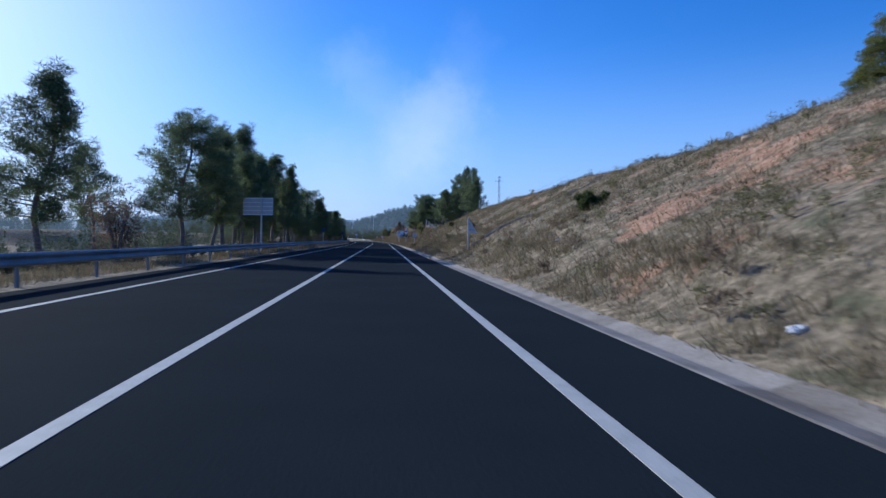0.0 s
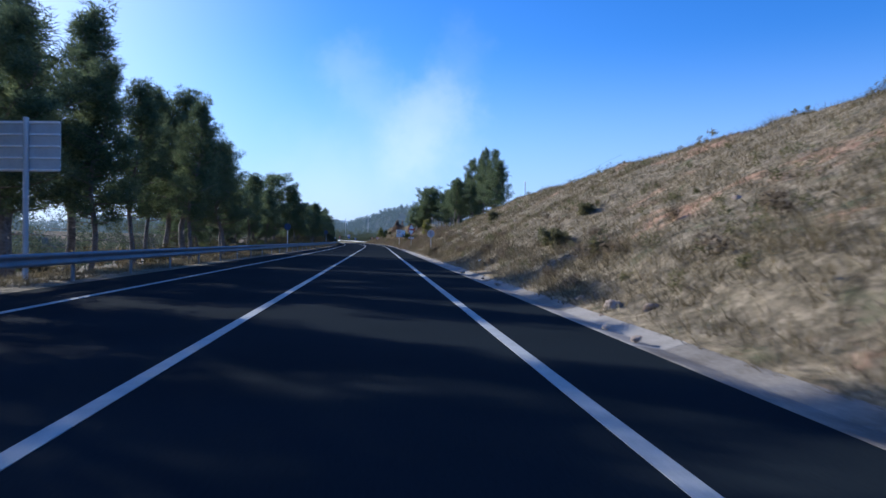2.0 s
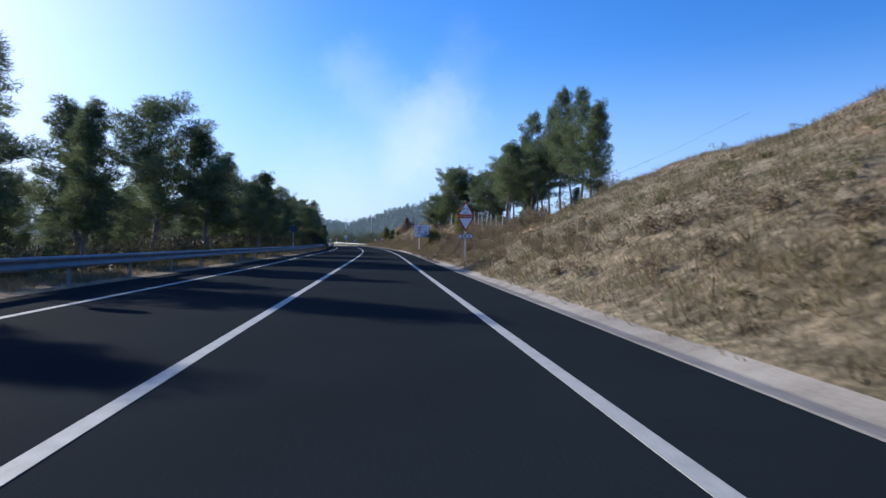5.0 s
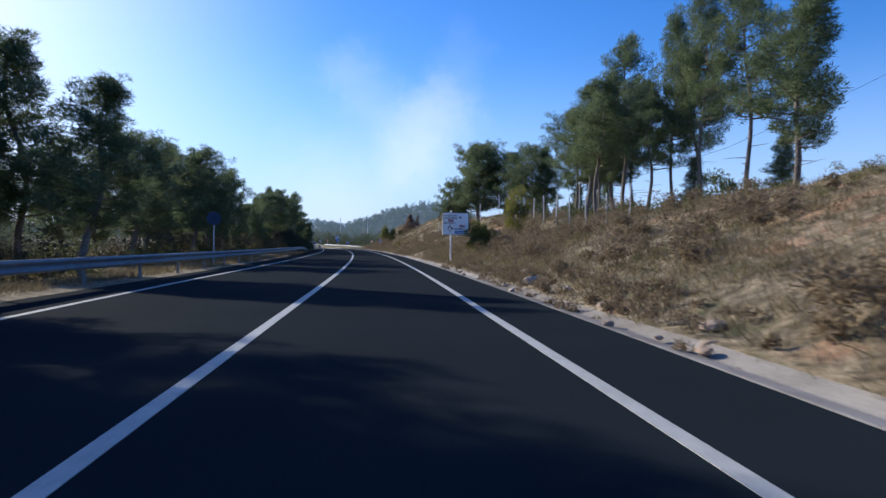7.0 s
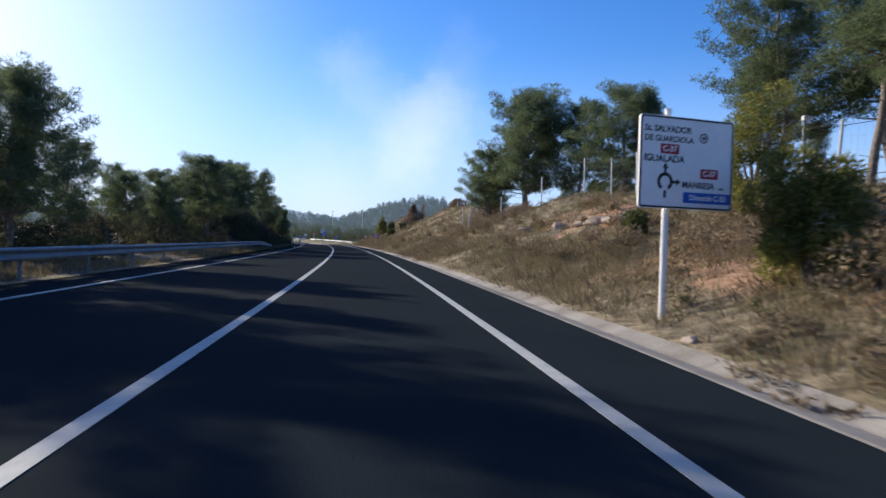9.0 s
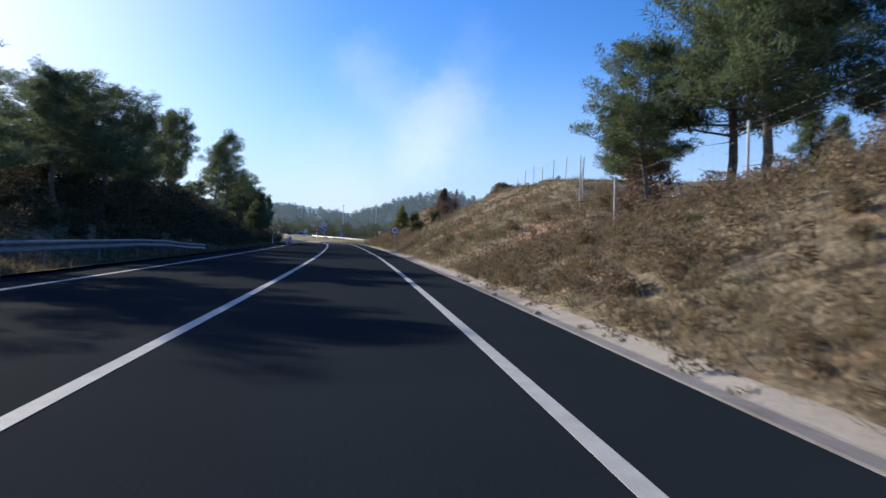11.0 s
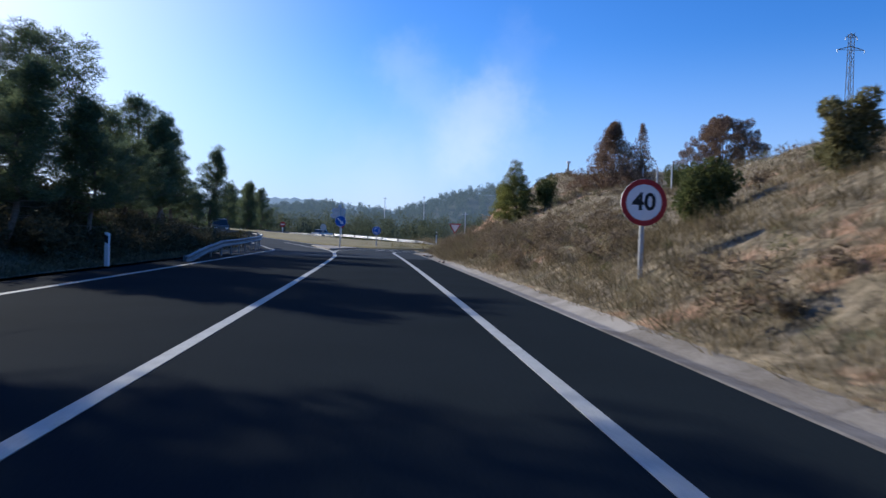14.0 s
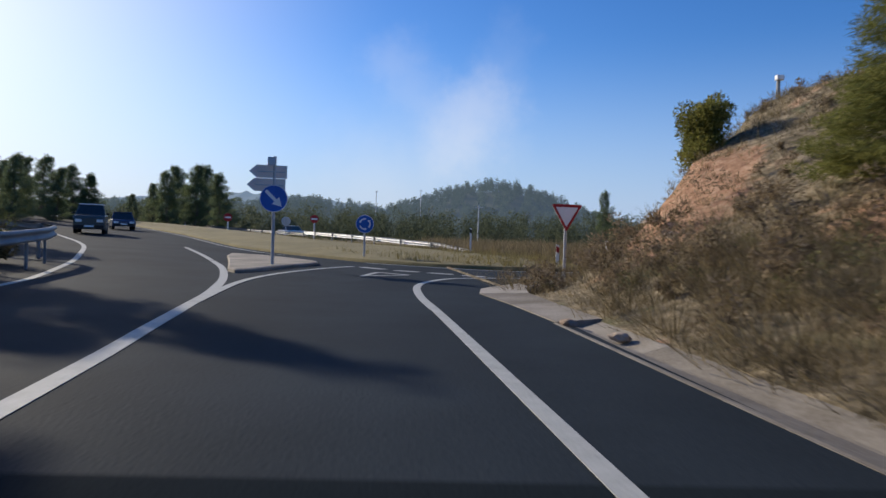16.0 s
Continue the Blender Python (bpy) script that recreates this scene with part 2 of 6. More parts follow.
SHRUB_LEAF = leafy("shrub_leaves", ((0.055, 0.075, 0.03), (0.10, 0.12, 0.045), (0.16, 0.17, 0.065)), 0.35)
BROWN_LEAF = leafy("withered_oak_leaves", ((0.10, 0.066, 0.045), (0.205, 0.135, 0.092), (0.32, 0.222, 0.155)), 0.35)
BROOM_LEAF = leafy("broom_leaves", ((0.1, 0.115, 0.032), (0.2, 0.2, 0.058), (0.32, 0.295, 0.095)), 0.45)
# brush tones set darker, so they hold some of the left side's shade
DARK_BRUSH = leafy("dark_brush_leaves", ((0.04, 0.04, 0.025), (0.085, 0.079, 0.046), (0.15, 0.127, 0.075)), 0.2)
TWIGGY = leafy("grey_brown_twigs", ((0.085, 0.064, 0.042), (0.22, 0.168, 0.108), (0.39, 0.31, 0.21)), 0.28)
YOUNG_NEEDLES = leafy("young_pine_needles", ((0.1, 0.12, 0.04), (0.19, 0.2, 0.065), (0.29, 0.285, 0.1)), 0.45)
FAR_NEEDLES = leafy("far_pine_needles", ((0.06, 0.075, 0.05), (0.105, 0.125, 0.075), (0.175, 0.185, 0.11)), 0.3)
SCRUB_LEAF = leafy("grey_scrub_leaves", ((0.11, 0.108, 0.055), (0.19, 0.18, 0.09), (0.29, 0.265, 0.14)), 0.35)
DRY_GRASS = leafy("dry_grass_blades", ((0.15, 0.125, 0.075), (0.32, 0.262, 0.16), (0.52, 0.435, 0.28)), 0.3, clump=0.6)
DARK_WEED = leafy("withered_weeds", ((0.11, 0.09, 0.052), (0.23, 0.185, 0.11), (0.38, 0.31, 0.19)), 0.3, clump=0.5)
ISLAND_GRASS = leafy("short_dry_grass", ((0.16, 0.14, 0.06), (0.26, 0.22, 0.10), (0.36, 0.3, 0.15)), 0.25)


# ---- mesh helpers ----
def rand(a, b):
    return random.uniform(a, b)


def mesh_object(name, verts, faces, mat, parent=None, label="", smooth=False):
    me = bpy.data.meshes.new(name)
    me.from_pydata([tuple(v) for v in verts], [], faces)
    me.materials.append(mat)
    if smooth:
        me.polygons.foreach_set("use_smooth", [True] * len(me.polygons))
    me.update()
    ob = new(name, me)
    if parent is not None:
        ob.parent = parent
    if label:
        tagged(ob, label)
    return ob


def part(name, bm, mat, parent=None, label="", smooth=False):
    """Links a bmesh as one mesh object under a thing or a part."""
    me = bpy.data.meshes.new(name)
    bmesh.ops.recalc_face_normals(bm, faces=bm.faces)
    bm.to_mesh(me)
    bm.free()
    me.materials.append(mat)
    if smooth:
        me.polygons.foreach_set("use_smooth", [True] * len(me.polygons))
    ob = new(name, me)
    if parent is not None:
        ob.parent = parent
    if label:
        tagged(ob, label)
    return ob


def box(bm, size, at=(0, 0, 0), rot=(0, 0, 0), bevel=0.0):
    g = bmesh.ops.create_cube(bm, size=1.0, matrix=pose(*at, *rot) @ Matrix.Diagonal((*size, 1)))
    if bevel:
        edges = list({e for v in g["verts"] for e in v.link_edges})
        bmesh.ops.bevel(bm, geom=edges, offset=bevel, segments=2, profile=0.5, affect="EDGES")


def tube(bm, points, radii, sides=8, cap=True):
    """A tapered tube through points."""
    rings = []
    pts = [Vector(p) for p in points]
    for i, p in enumerate(pts):
        d = (pts[min(i + 1, len(pts) - 1)] - pts[max(i - 1, 0)]).normalized()
        side = d.orthogonal().normalized() if abs(d.z) > 0.9 else d.cross(Vector((0, 0, 1))).normalized()
        up = side.cross(d)
        rings.append([bm.verts.new(p + (side * math.cos(a) + up * math.sin(a)) * radii[i])
                      for a in (2 * math.pi * k / sides for k in range(sides))])
    for a, b in zip(rings, rings[1:]):
        for k in range(sides):
            bm.faces.new((a[k], a[(k + 1) % sides], b[(k + 1) % sides], b[k]))
    if cap:
        bm.faces.new(rings[0][::-1])
        bm.faces.new(rings[-1])


def plate(bm, outline, y0, y1):
    """A flat plate: an outline in x and z, from y0 to y1."""
    a = [bm.verts.new((x, y0, z)) for x, z in outline]
    b = [bm.verts.new((x, y1, z)) for x, z in outline]
    bm.faces.new(a)
    bm.faces.new(b[::-1])
    n = len(outline)
    for k in range(n):
        bm.faces.new((a[k], b[k], b[(k + 1) % n], a[(k + 1) % n]))


def band(bm, outer, inner, y0, y1):
    """A flat frame between two outlines with as many corners."""
    n = len(outer)
    loops = [[bm.verts.new((x, y, z)) for x, z in o] for y in (y0, y1) for o in (outer, inner)]
    o0, i0, o1, i1 = loops
    for k in range(n):
        j = (k + 1) % n
        bm.faces.new((o0[k], o0[j], i0[j], i0[k]))
        bm.faces.new((o1[k], i1[k], i1[j], o1[j]))
        bm.faces.new((o0[k], o1[k], o1[j], o0[j]))
        bm.faces.new((i0[k], i0[j], i1[j], i1[k]))


def circle(r, cx=0.0, cz=0.0, n=32, a0=0.0, a1=360.0):
    return [(cx + r * math.cos(radians(a0 + (a1 - a0) * k / n)), cz + r * math.sin(radians(a0 + (a1 - a0) * k / n))) for k in range(n)]


def round_triangle(side, r, down=False, cx=0.0, cz=0.0):
    """A triangle with rounded corners; cz is its middle height."""
    h = side * math.sqrt(3) / 2
    pts = []
    for k, (x, z) in enumerate(((0, h / 2), (-side / 2, -h / 2), (side / 2, -h / 2))):
        a = (90, 210, 330)[k]
        ix, iz = x - 2 * r * math.cos(radians(a)), z - 2 * r * math.sin(radians(a))
        for q in (-60, -20, 20, 60):
            pts.append((ix + r * math.cos(radians(a + q)), iz + r * math.sin(radians(a + q))))
    return [(cx + x, cz + (-z if down else z)) for x, z in pts]


def round_rect(w, h, r, cx=0.0, cz=0.0):
    pts = []
    for sx, sz, a in ((1, 1, 0), (-1, 1, 90), (-1, -1, 180), (1, -1, 270)):
        for q in (0, 30, 60, 90):
            pts.append((cx + sx * (w / 2 - r) + r * math.cos(radians(a + q)), cz + sz * (h / 2 - r) + r * math.sin(radians(a + q))))
    return pts


def letters(words, size):
    """Lettering turned into a thin mesh, and how far it reaches to the right."""
    cu = bpy.data.curves.new("lettering", "FONT")
    cu.body, cu.size, cu.align_x, cu.align_y, cu.extrude = words, size, "LEFT", "CENTER", 0.001
    cu.resolution_u, cu.offset = 3, size * 0.026
    tmp = bpy.data.objects.new("lettering", cu)
    scene.collection.objects.link(tmp)
    me = bpy.data.meshes.new_from_object(tmp.evaluated_get(bpy.context.evaluated_depsgraph_get()))
    bpy.data.objects.remove(tmp)
    return me, max(v.co.x for v in me.vertices)


def text(parent, words, size, x, y, z, mat, align="LEFT", label=""):
    """A line of lettering facing -y, each word a part."""
    line = words.split()
    starts, reach = [], 0.0
    for k in range(len(line)):
        own = letters(line[k], size)[1]
        reach = letters(" ".join(line[:k + 1]), size)[1]
        starts.append(reach - own)
    for word, start in zip(line, starts):
        me = letters(word, size)[0]
        me.materials.clear()
        me.materials.append(mat)
        me.transform(pose(x + start - (reach / 2 if align == "CENTER" else 0.0), y, z, 90, 0, 0))
        ob = new("lettering", me)
        ob.parent = parent
        if label:
            tagged(ob, label)


def thing(name, label, category, at, group="", turn=0.0):
    ob = tagged(new(name), label, category, group)
    ob.matrix_basis = pose(*at, 0, 0, turn)
    return ob


# ---- the lie of the land ----
def smooth(a, b, v):
    v = min(1.0, max(0.0, (v - a) / (b - a)))
    return v * v * (3 - 2 * v)


def lerp_table(v, table):
    if v <= table[0][0]:
        return table[0][1:]
    for p, q in zip(table, table[1:]):
        if v <= q[0]:
            k = (v - p[0]) / (q[0] - p[0])
            return tuple(a + (b - a) * k for a, b in zip(p[1:], q[1:]))
    return table[-1][1:]


def centre(y):
    """The middle line of the road: straight, then a gentle bend to the left."""
    w = min(max(0.0, y - 128), 150)
    return -1.97 - 0.00037 * w * w - max(0.0, y - 278) * 0.111


# along the road: offset and height of the cutting's upper edge, rise of the land behind it
CUTTING = ((-80, 16.4, 5.7, 0.05), (100, 16.4, 5.7, 0.05), (115, 16.4, 4.9, 0.05), (123, 16.4, 4.2, 0.06), (131, 16.4, 3.7, 0.06),
           (148, 16.0, 2.6, 0.08), (160, 16.0, 2.9, 0.08), (170, 16.0, 3.3, 0.04), (182, 15.5, 4.5, 0.0), (192, 14.0, 3.4, 0.0), (200, 12.0, 1.6, 0.04),
           (206, 13.0, 3.0, 0.05), (218, 16.0, 5.4, 0.03), (235, 17.0, 6.2, 0.03), (242, 16.0, 5.4, 0.02), (248, 15.5, 4.6, 0.0),
           (254, 14.0, 3.5, 0.0), (261, 13.0, 3.3, 0.02), (268, 15.0, 4.1, 0.03), (275, 15.5, 6.0, 0.03), (300, 16.0, 6.5, 0.03))
# the same for the bank on the other side
BANK = ((-80, -22.0, -2.2, 0), (150, -20.0, -1.2, 0), (185, -16.0, 0.4, 0), (205, -10.5, 2.8, 0), (225, -10.5, 3.4, 0), (240, -11.0, 2.7, 0), (258, -12.3, 2.3, 0), (268, -14.5, 1.4, 0), (278, -18.0, 0.4, 0), (300, -20.0, 0.0, 0))


# reddish bare earth on the cutting: x, y, half width across and along the road, how bare
BARE = ((10.5, 17.0, 2.2, 3.2, 0.5), (9.0, 13.5, 1.3, 1.8, 0.5), (7.0, 17.0, 1.2, 1.8, 0.45), (8.6, 47.0, 1.5, 2.6, 0.3), (6.2, 116.0, 1.6, 4.0, 0.6), (8.8, 172.0, 2.3, 5.5, 0.8), (7.6, 156.6, 1.9, 2.8, 0.9),
        (5.9, 154.0, 1.2, 2.0, 0.8), (5.7, 202.8, 1.2, 1.7, 0.75), (3.2, 215.0, 1.1, 3.0, 0.35), (7.0, 221.0, 1.4, 2.4, 0.3), (-1.0, 272.2, 1.7, 2.4, 0.8), (0.4, 273.6, 1.5, 1.5, 0.8), (0.7, 268.0, 1.0, 1.6, 0.5), (-2.0, 270.9, 0.9, 1.6, 0.6))


def bareness(x, y):
    """How bare of grass the slope lies, 0 to 1."""
    most = 0.0
    for bx, by, rx, ry, much in BARE:
        if abs(y - by) < 2.5 * ry:
            most = max(most, much * math.exp(-((x - bx) / rx) ** 2 - ((y - by) / ry) ** 2))
    return min(1.0, most * (1.0 + 0.8 * noise.noise((x * 0.9, y * 0.9, 21.0))))


def land(x, y):
    """Height of the ground."""
    d = x - centre(y)
    n1 = noise.noise((x * 0.12, y * 0.12, 0.0))
    n2 = noise.noise((x * 0.5, y * 0.5, 3.0))
    n3 = noise.noise((x * 1.7, y * 1.7, 7.0))
    rough = n1 * 0.45 + n2 * 0.22 + n3 * 0.07
    if d > 0:
        dc, zc, rise = lerp_table(y, CUTTING)
        foot = 5.52
        k = (d - foot) / (dc - foot)
        if k <= 0:
            z = -0.2 if d < 5.46 else 0.05
            return z
        if k < 1:
            z = zc * k * (1.04 - 0.04 * k) * (0.55 + 0.45 * smooth(0.0, 0.16, k))
        else:
            z = zc + min(d - dc, 25.0) * rise
        z += rough * min(1.0, max(0.0, (d - foot) / 2.5))
        if y > 266:
            edge = 270.7 + max(0.0, (d - 6)) * 1.0      # the cutting's end turns away along the side road
            z = z * (1 - smooth(edge - 0.6, edge + 2.4, y))
        return max(z, -0.02) if y < 262 else z - 0.14 * smooth(268, 276, y)
    dc, zc, _ = lerp_table(y, BANK)
    foot = -6.9
    if d > foot:
        return -0.12 if d > -5.0 else 0.0
    k = (d - foot) / (dc - foot)
    z = zc * min(k, 1.0) + rough * min(1.0, (foot - d) / 3.0) * 0.8
    if k > 1:
        z += max(-13.0, (d - dc) * 0.11)
    f = smooth(268, 279, y + 0.5 * max(0.0, -9.0 - d))
    return z * (1 - f) + f * (-0.16 + 0.042 * max(0.0, min(-x - 13.0, 70.0)))


HILL = ((-260, 9), (-200, 12), (-150, 13), (-115, 15.5), (-90, 18), (-60, 17.5), (-42, 14), (-30, 13.5), (-12, 19), (6, 26), (24, 31), (41, 33.5), (54, 33), (70, 29), (86, 23), (100, 17), (125, 9), (180, 4), (260, 3))


def hill_height(x, y):
    """The wooded hill beyond the roundabout."""
    return lerp_table(x, HILL)[0] * math.exp(-((y - 700) / 85) ** 2) - 0.9


def columns():
    left = [-1600, -900, -500, -260, -150, -95, -65, -48, -38, -30, -26]
    d = -24.0
    while d < -6.5:
        left.append(d)
        d += 0.9
    mid = [-6.9, -6.3, -5.6, -4.0, -1.0, 2.0, 4.6, 5.44, 5.52]
    right = []
    d = 5.9
    while d < 26:
        right.append(d)
        d += 0.55
    right += [27, 29, 32, 36, 42, 52, 70, 100, 160, 280, 520, 900, 1600]
    return [c for c in left if c < -6.95] + mid + right


def build_ground():
    cols = columns()
    rows = [-400, -200, -120, -80, -50, -30]
    y = -20.0
    while y < 300:
        rows.append(y)
        y += 0.8
    rows += [304, 308, 314, 322, 332, 345, 360, 380, 410, 450, 500, 600, 800, 1200, 2000]
    verts, faces = [], []
    for y in rows:
        for c in cols:
            x = centre(y) + c if y < 420 else centre(420) + c
            verts.append((x, y, land(x, y)))
    n = len(cols)
    for i in range(len(rows) - 1):
        for j in range(n - 1):
            a = i * n + j
            faces.append((a, a + 1, a + n + 1, a + n))
    ob = mesh_object("ground", verts, faces, EARTH, smooth=True)
    ob.data.attributes.new("bare", "FLOAT", "POINT").data.foreach_set("value", [bareness(v[0], v[1]) for v in verts])
    tagged(ob, "dry stony earth of the cutting and verges", "ground", kind="structure")


build_ground()


def ribbon(name, d0, d1, y0, y1, z, thick, mat, step=2.0, lift=None):
    """A strip that follows the road between two offsets."""
    n = max(2, int((y1 - y0) / step))
    verts, faces = [], []
    for i in range(n + 1):
        y = y0 + (y1 - y0) * i / n
        c = centre(y)
        a = d0(y) if callable(d0) else d0
        b = d1(y) if callable(d1) else d1
        for d, h in ((a, z), (b, z), (b, z - thick), (a, z - thick)):
            verts.append((c + d, y, h))
    for i in range(n):
        p, q = 4 * i, 4 * i + 4
        for k in range(4):
            faces.append((p + k, p + (k + 1) % 4, q + (k + 1) % 4, q + k))
    faces.append((0, 3, 2, 1))
    faces.append((4 * n, 4 * n + 1, 4 * n + 2, 4 * n + 3))
    return mesh_object(name, verts, faces, mat)


def left_edge(y):
    return -3.72 - 0.55 * smooth(108, 138, y)


ROAD_END = 261.5
tagged(ribbon("road", lambda y: -5.55 - 0.5 * smooth(130, 200, y), 4.84, -60, ROAD_END, 0.0, 0.1, ASPHALT), "dark fresh asphalt country road", "road", kind="structure")
for nm, d0, d1, y1 in (("line_middle", -0.075, 0.075, 262.0), ("line_right", lambda y: 3.375 - 0.07 * smooth(212, 228, y), lambda y: 3.52 - 0.07 * smooth(212, 228, y), 268.5)):
    tagged(ribbon(nm, d0, d1, -60, y1, 0.006, 0.005, PAINT), "white painted road line, a little worn", "road line", kind="structure")
tagged(ribbon("line_left", lambda y: left_edge(y) - 0.075, lambda y: left_edge(y) + 0.075, -60, 268, 0.006, 0.005, PAINT), "white painted road edge line", "road line", kind="structure")


def rise(x, y):
    """The left arm of the junction climbs away."""
    return 0.042 * max(0.0, min(-x - 13.0, 70.0)) * smooth(272, 284, y)


def polygon(name, pts, z, thick, mat):
    bm = bmesh.new()
    a = [bm.verts.new((x, y, z)) for x, y in pts]
    b = [bm.verts.new((x, y, z - thick)) for x, y in pts]
    top = bm.faces.new(a)
    n = len(pts)
    for k in range(n):
        bm.faces.new((a[k], b[k], b[(k + 1) % n], a[(k + 1) % n]))
    bmesh.ops.triangulate(bm, faces=[top])
    for k in range(3):
        bmesh.ops.subdivide_edges(bm, edges=[e for e in bm.edges if e.calc_length() > 3.0], cuts=2, use_grid_fill=True)
    for v in bm.verts:
        v.co.z = (z if v.co.z > z - thick / 2 else z - thick) + rise(v.co.x, v.co.y)
    return part(name, bm, mat)


# worn asphalt of the roundabout and its arms
c267 = centre(ROAD_END)
tagged(polygon("roundabout_road", [(c267 - 6.05, ROAD_END), (c267 + 4.9, ROAD_END), (centre(267) + 5.05, 267), (-4.38, 269.6), (-4.75, 271.6), (-4.6, 272.6), (-3.8, 274.05), (-2.05, 276.7), (3, 281.8), (12, 291), (45, 318), (45, 330), (8, 300),
                                   (-1, 293), (-14, 309), (-34, 338), (-60, 375), (-90, 420), (-110, 412), (-62, 345), (-40, 312), (-24, 288), (-18.5, 276), (centre(267) - 6.05, 267)],
               -0.004, 0.1, OLD_ASPHALT), "worn grey asphalt of the roundabout", "road", kind="structure")


def path_strip(name, pts, width, z, mat, thick=0.005):
    """A painted strip along a curve through points."""
    fine = []
    P = [Vector((*p, 0)) for p in pts]
    for i in range(len(P) - 1):
        p0, p1, p2, p3 = P[max(i - 1, 0)], P[i], P[i + 1], P[min(i + 2, len(P) - 1)]
        for k in range(8):
            t = k / 8
            fine.append(0.5 * ((2 * p1) + (p2 - p0) * t + (2 * p0 - 5 * p1 + 4 * p2 - p3) * t * t + (3 * p1 - p0 - 3 * p2 + p3) * t ** 3))
    fine.append(P[-1])
    verts, faces = [], []
    for i, p in enumerate(fine):
        d = (fine[min(i + 1, len(fine) - 1)] - fine[max(i - 1, 0)]).normalized()
        s = Vector((-d.y, d.x, 0)) * width / 2
        for q, h in ((p + s, z), (p - s, z), (p - s, z - thick), (p + s, z - thick)):
            verts.append((q.x, q.y, h + rise(q.x, q.y)))
    for i in range(len(fine) - 1):
        a, b = 4 * i, 4 * i + 4
        for k in range(4):
            faces.append((a + k, b + k, b + (k + 1) % 4, a + (k + 1) % 4))
    return mesh_object(name, verts, faces, mat)


def painted(name, pts, width=0.15, z=0.003):
    return tagged(path_strip(name, pts, width, z, PAINT), "white painted line of the roundabout, worn", "road line", kind="structure")


painted("line_split_left", [(centre(262), 262.0), (-8.92, 264.2), (-9.2, 265.9), (-9.53, 268.0), (-9.95, 270.5), (-10.81, 274.1), (-12.34, 278.8), (-14.68, 284.3), (-17.3, 289.8)], 0.19)
painted("line_split_right", [(-9.6, 268.6), (-9.82, 270.4), (-10.02, 272.4), (-10.03, 274.3), (-9.68, 276.8), (-9.05, 279.0), (-8.4, 280.5)], 0.17, 0.0075)
painted("line_right_mouth", [(-5.9, 268.5), (-6.12, 270.5), (-6.2, 272.7), (-6.0, 274.2), (-5.45, 275.6), (-4.8, 276.2), (-3.4, 276.8), (2, 278.3), (20, 280)], 0.16)
painted("line_left_mouth", [(centre(267) - 4.25, 267.5), (-13.8, 271), (-15.2, 275), (-17.0, 279.5), (-20.5, 286.5), (-27, 296), (-40, 315)], 0.16)
for a, b in (((-8.1, 280.3), (-7.3, 279.4)), ((-6.9, 278.95), (-6.2, 278.45)), ((-5.85, 278.2), (-5.2, 277.75)), ((-4.9, 277.35), (-4.3, 277.05))):
    painted("give_way_dash", [a, b], 0.3)
for a, b in (((-7.68, 275.7), (-7.4, 277.7)), ((-7.4, 277.7), (-6.45, 276.85)), ((-7.6, 276.0), (-6.5, 276.75))):
    painted("give_way_triangle", [a, b], 0.14)
painted("line_island_tip", [(-8.2, 283.4), (-5.4, 281.5), (-3.0, 280.5), (-1.0, 280.9), (0.5, 282.9)], 0.15)
painted("line_island_front", [(-12.4, 288.9), (-16.4, 293.8), (-25.5, 310.7), (-43.5, 339.7), (-60.4, 365.6)], 0.15)


# ---- concrete gutter ----
GUTTER = ((4.84, 0.0), (4.88, 0.004), (5.2, -0.05), (5.24, -0.045), (5.54, 0.04), (5.62, 0.05), (5.62, -0.2), (4.84, -0.2))
gutter = tagged(new("gutter"), "pale concrete roadside gutter, chipped and dusty", "gutter", kind="structure")


def gutter_slab(y0, y1):
    verts, faces = [], []
    n = len(GUTTER)
    cuts = max(1, int((y1 - y0) / 2))
    for i in range(cuts + 1):
        y = y0 + (y1 - y0) * i / cuts
        for d, z in GUTTER:
            wob = rand(-0.03, 0.03) if d > 5.5 else 0.0
            verts.append((centre(y) + d + wob + 0.004, y, z + wob * 0.6))
    for i in range(cuts):
        for k in range(n):
            a, b = i * n + k, i * n + (k + 1) % n
            faces.append((a, b, b + n, a + n))
    faces.append(tuple(range(n))[::-1])
    faces.append(tuple(range(cuts * n, cuts * n + n)))
    mesh_object("slab", verts, faces, CONCRETE, gutter)


y = -40.0
while y < 266.5:
    long = rand(3.6, 4.4)
    gutter_slab(y + 0.012, min(y + long, 267.3))
    y += long


def corner_slab(a, b, c, d):
    """A slab of the gutter's flared end: road side a to b, bank side d to c."""
    bm = bmesh.new()
    top = [bm.verts.new((*p, h)) for p, h in ((a, 0.012), (b, 0.012), (c, 0.075), (d, 0.075))]
    low = [bm.verts.new((v.co.x, v.co.y, -0.15)) for v in top]
    bm.faces.new(top)
    bm.faces.new(low[::-1])
    for k in range(4):
        bm.faces.new((top[k], low[k], low[(k + 1) % 4], top[(k + 1) % 4]))
    part("slab", bm, CONCRETE, gutter)


FLARE = (((-4.26, 267.35), (-3.62, 267.35)), ((-4.56, 269.5), (-3.85, 269.3)), ((-4.94, 271.5), (-4.0, 271.2)), ((-4.8, 272.7), (-3.85, 272.5)), ((-4.0, 274.2), (-3.1, 274.0)), ((-2.2, 276.9), (-1.6, 276.3)))
for (a, d), (b, c) in zip(FLARE, FLARE[1:]):
    corner_slab(a, b, c, d)


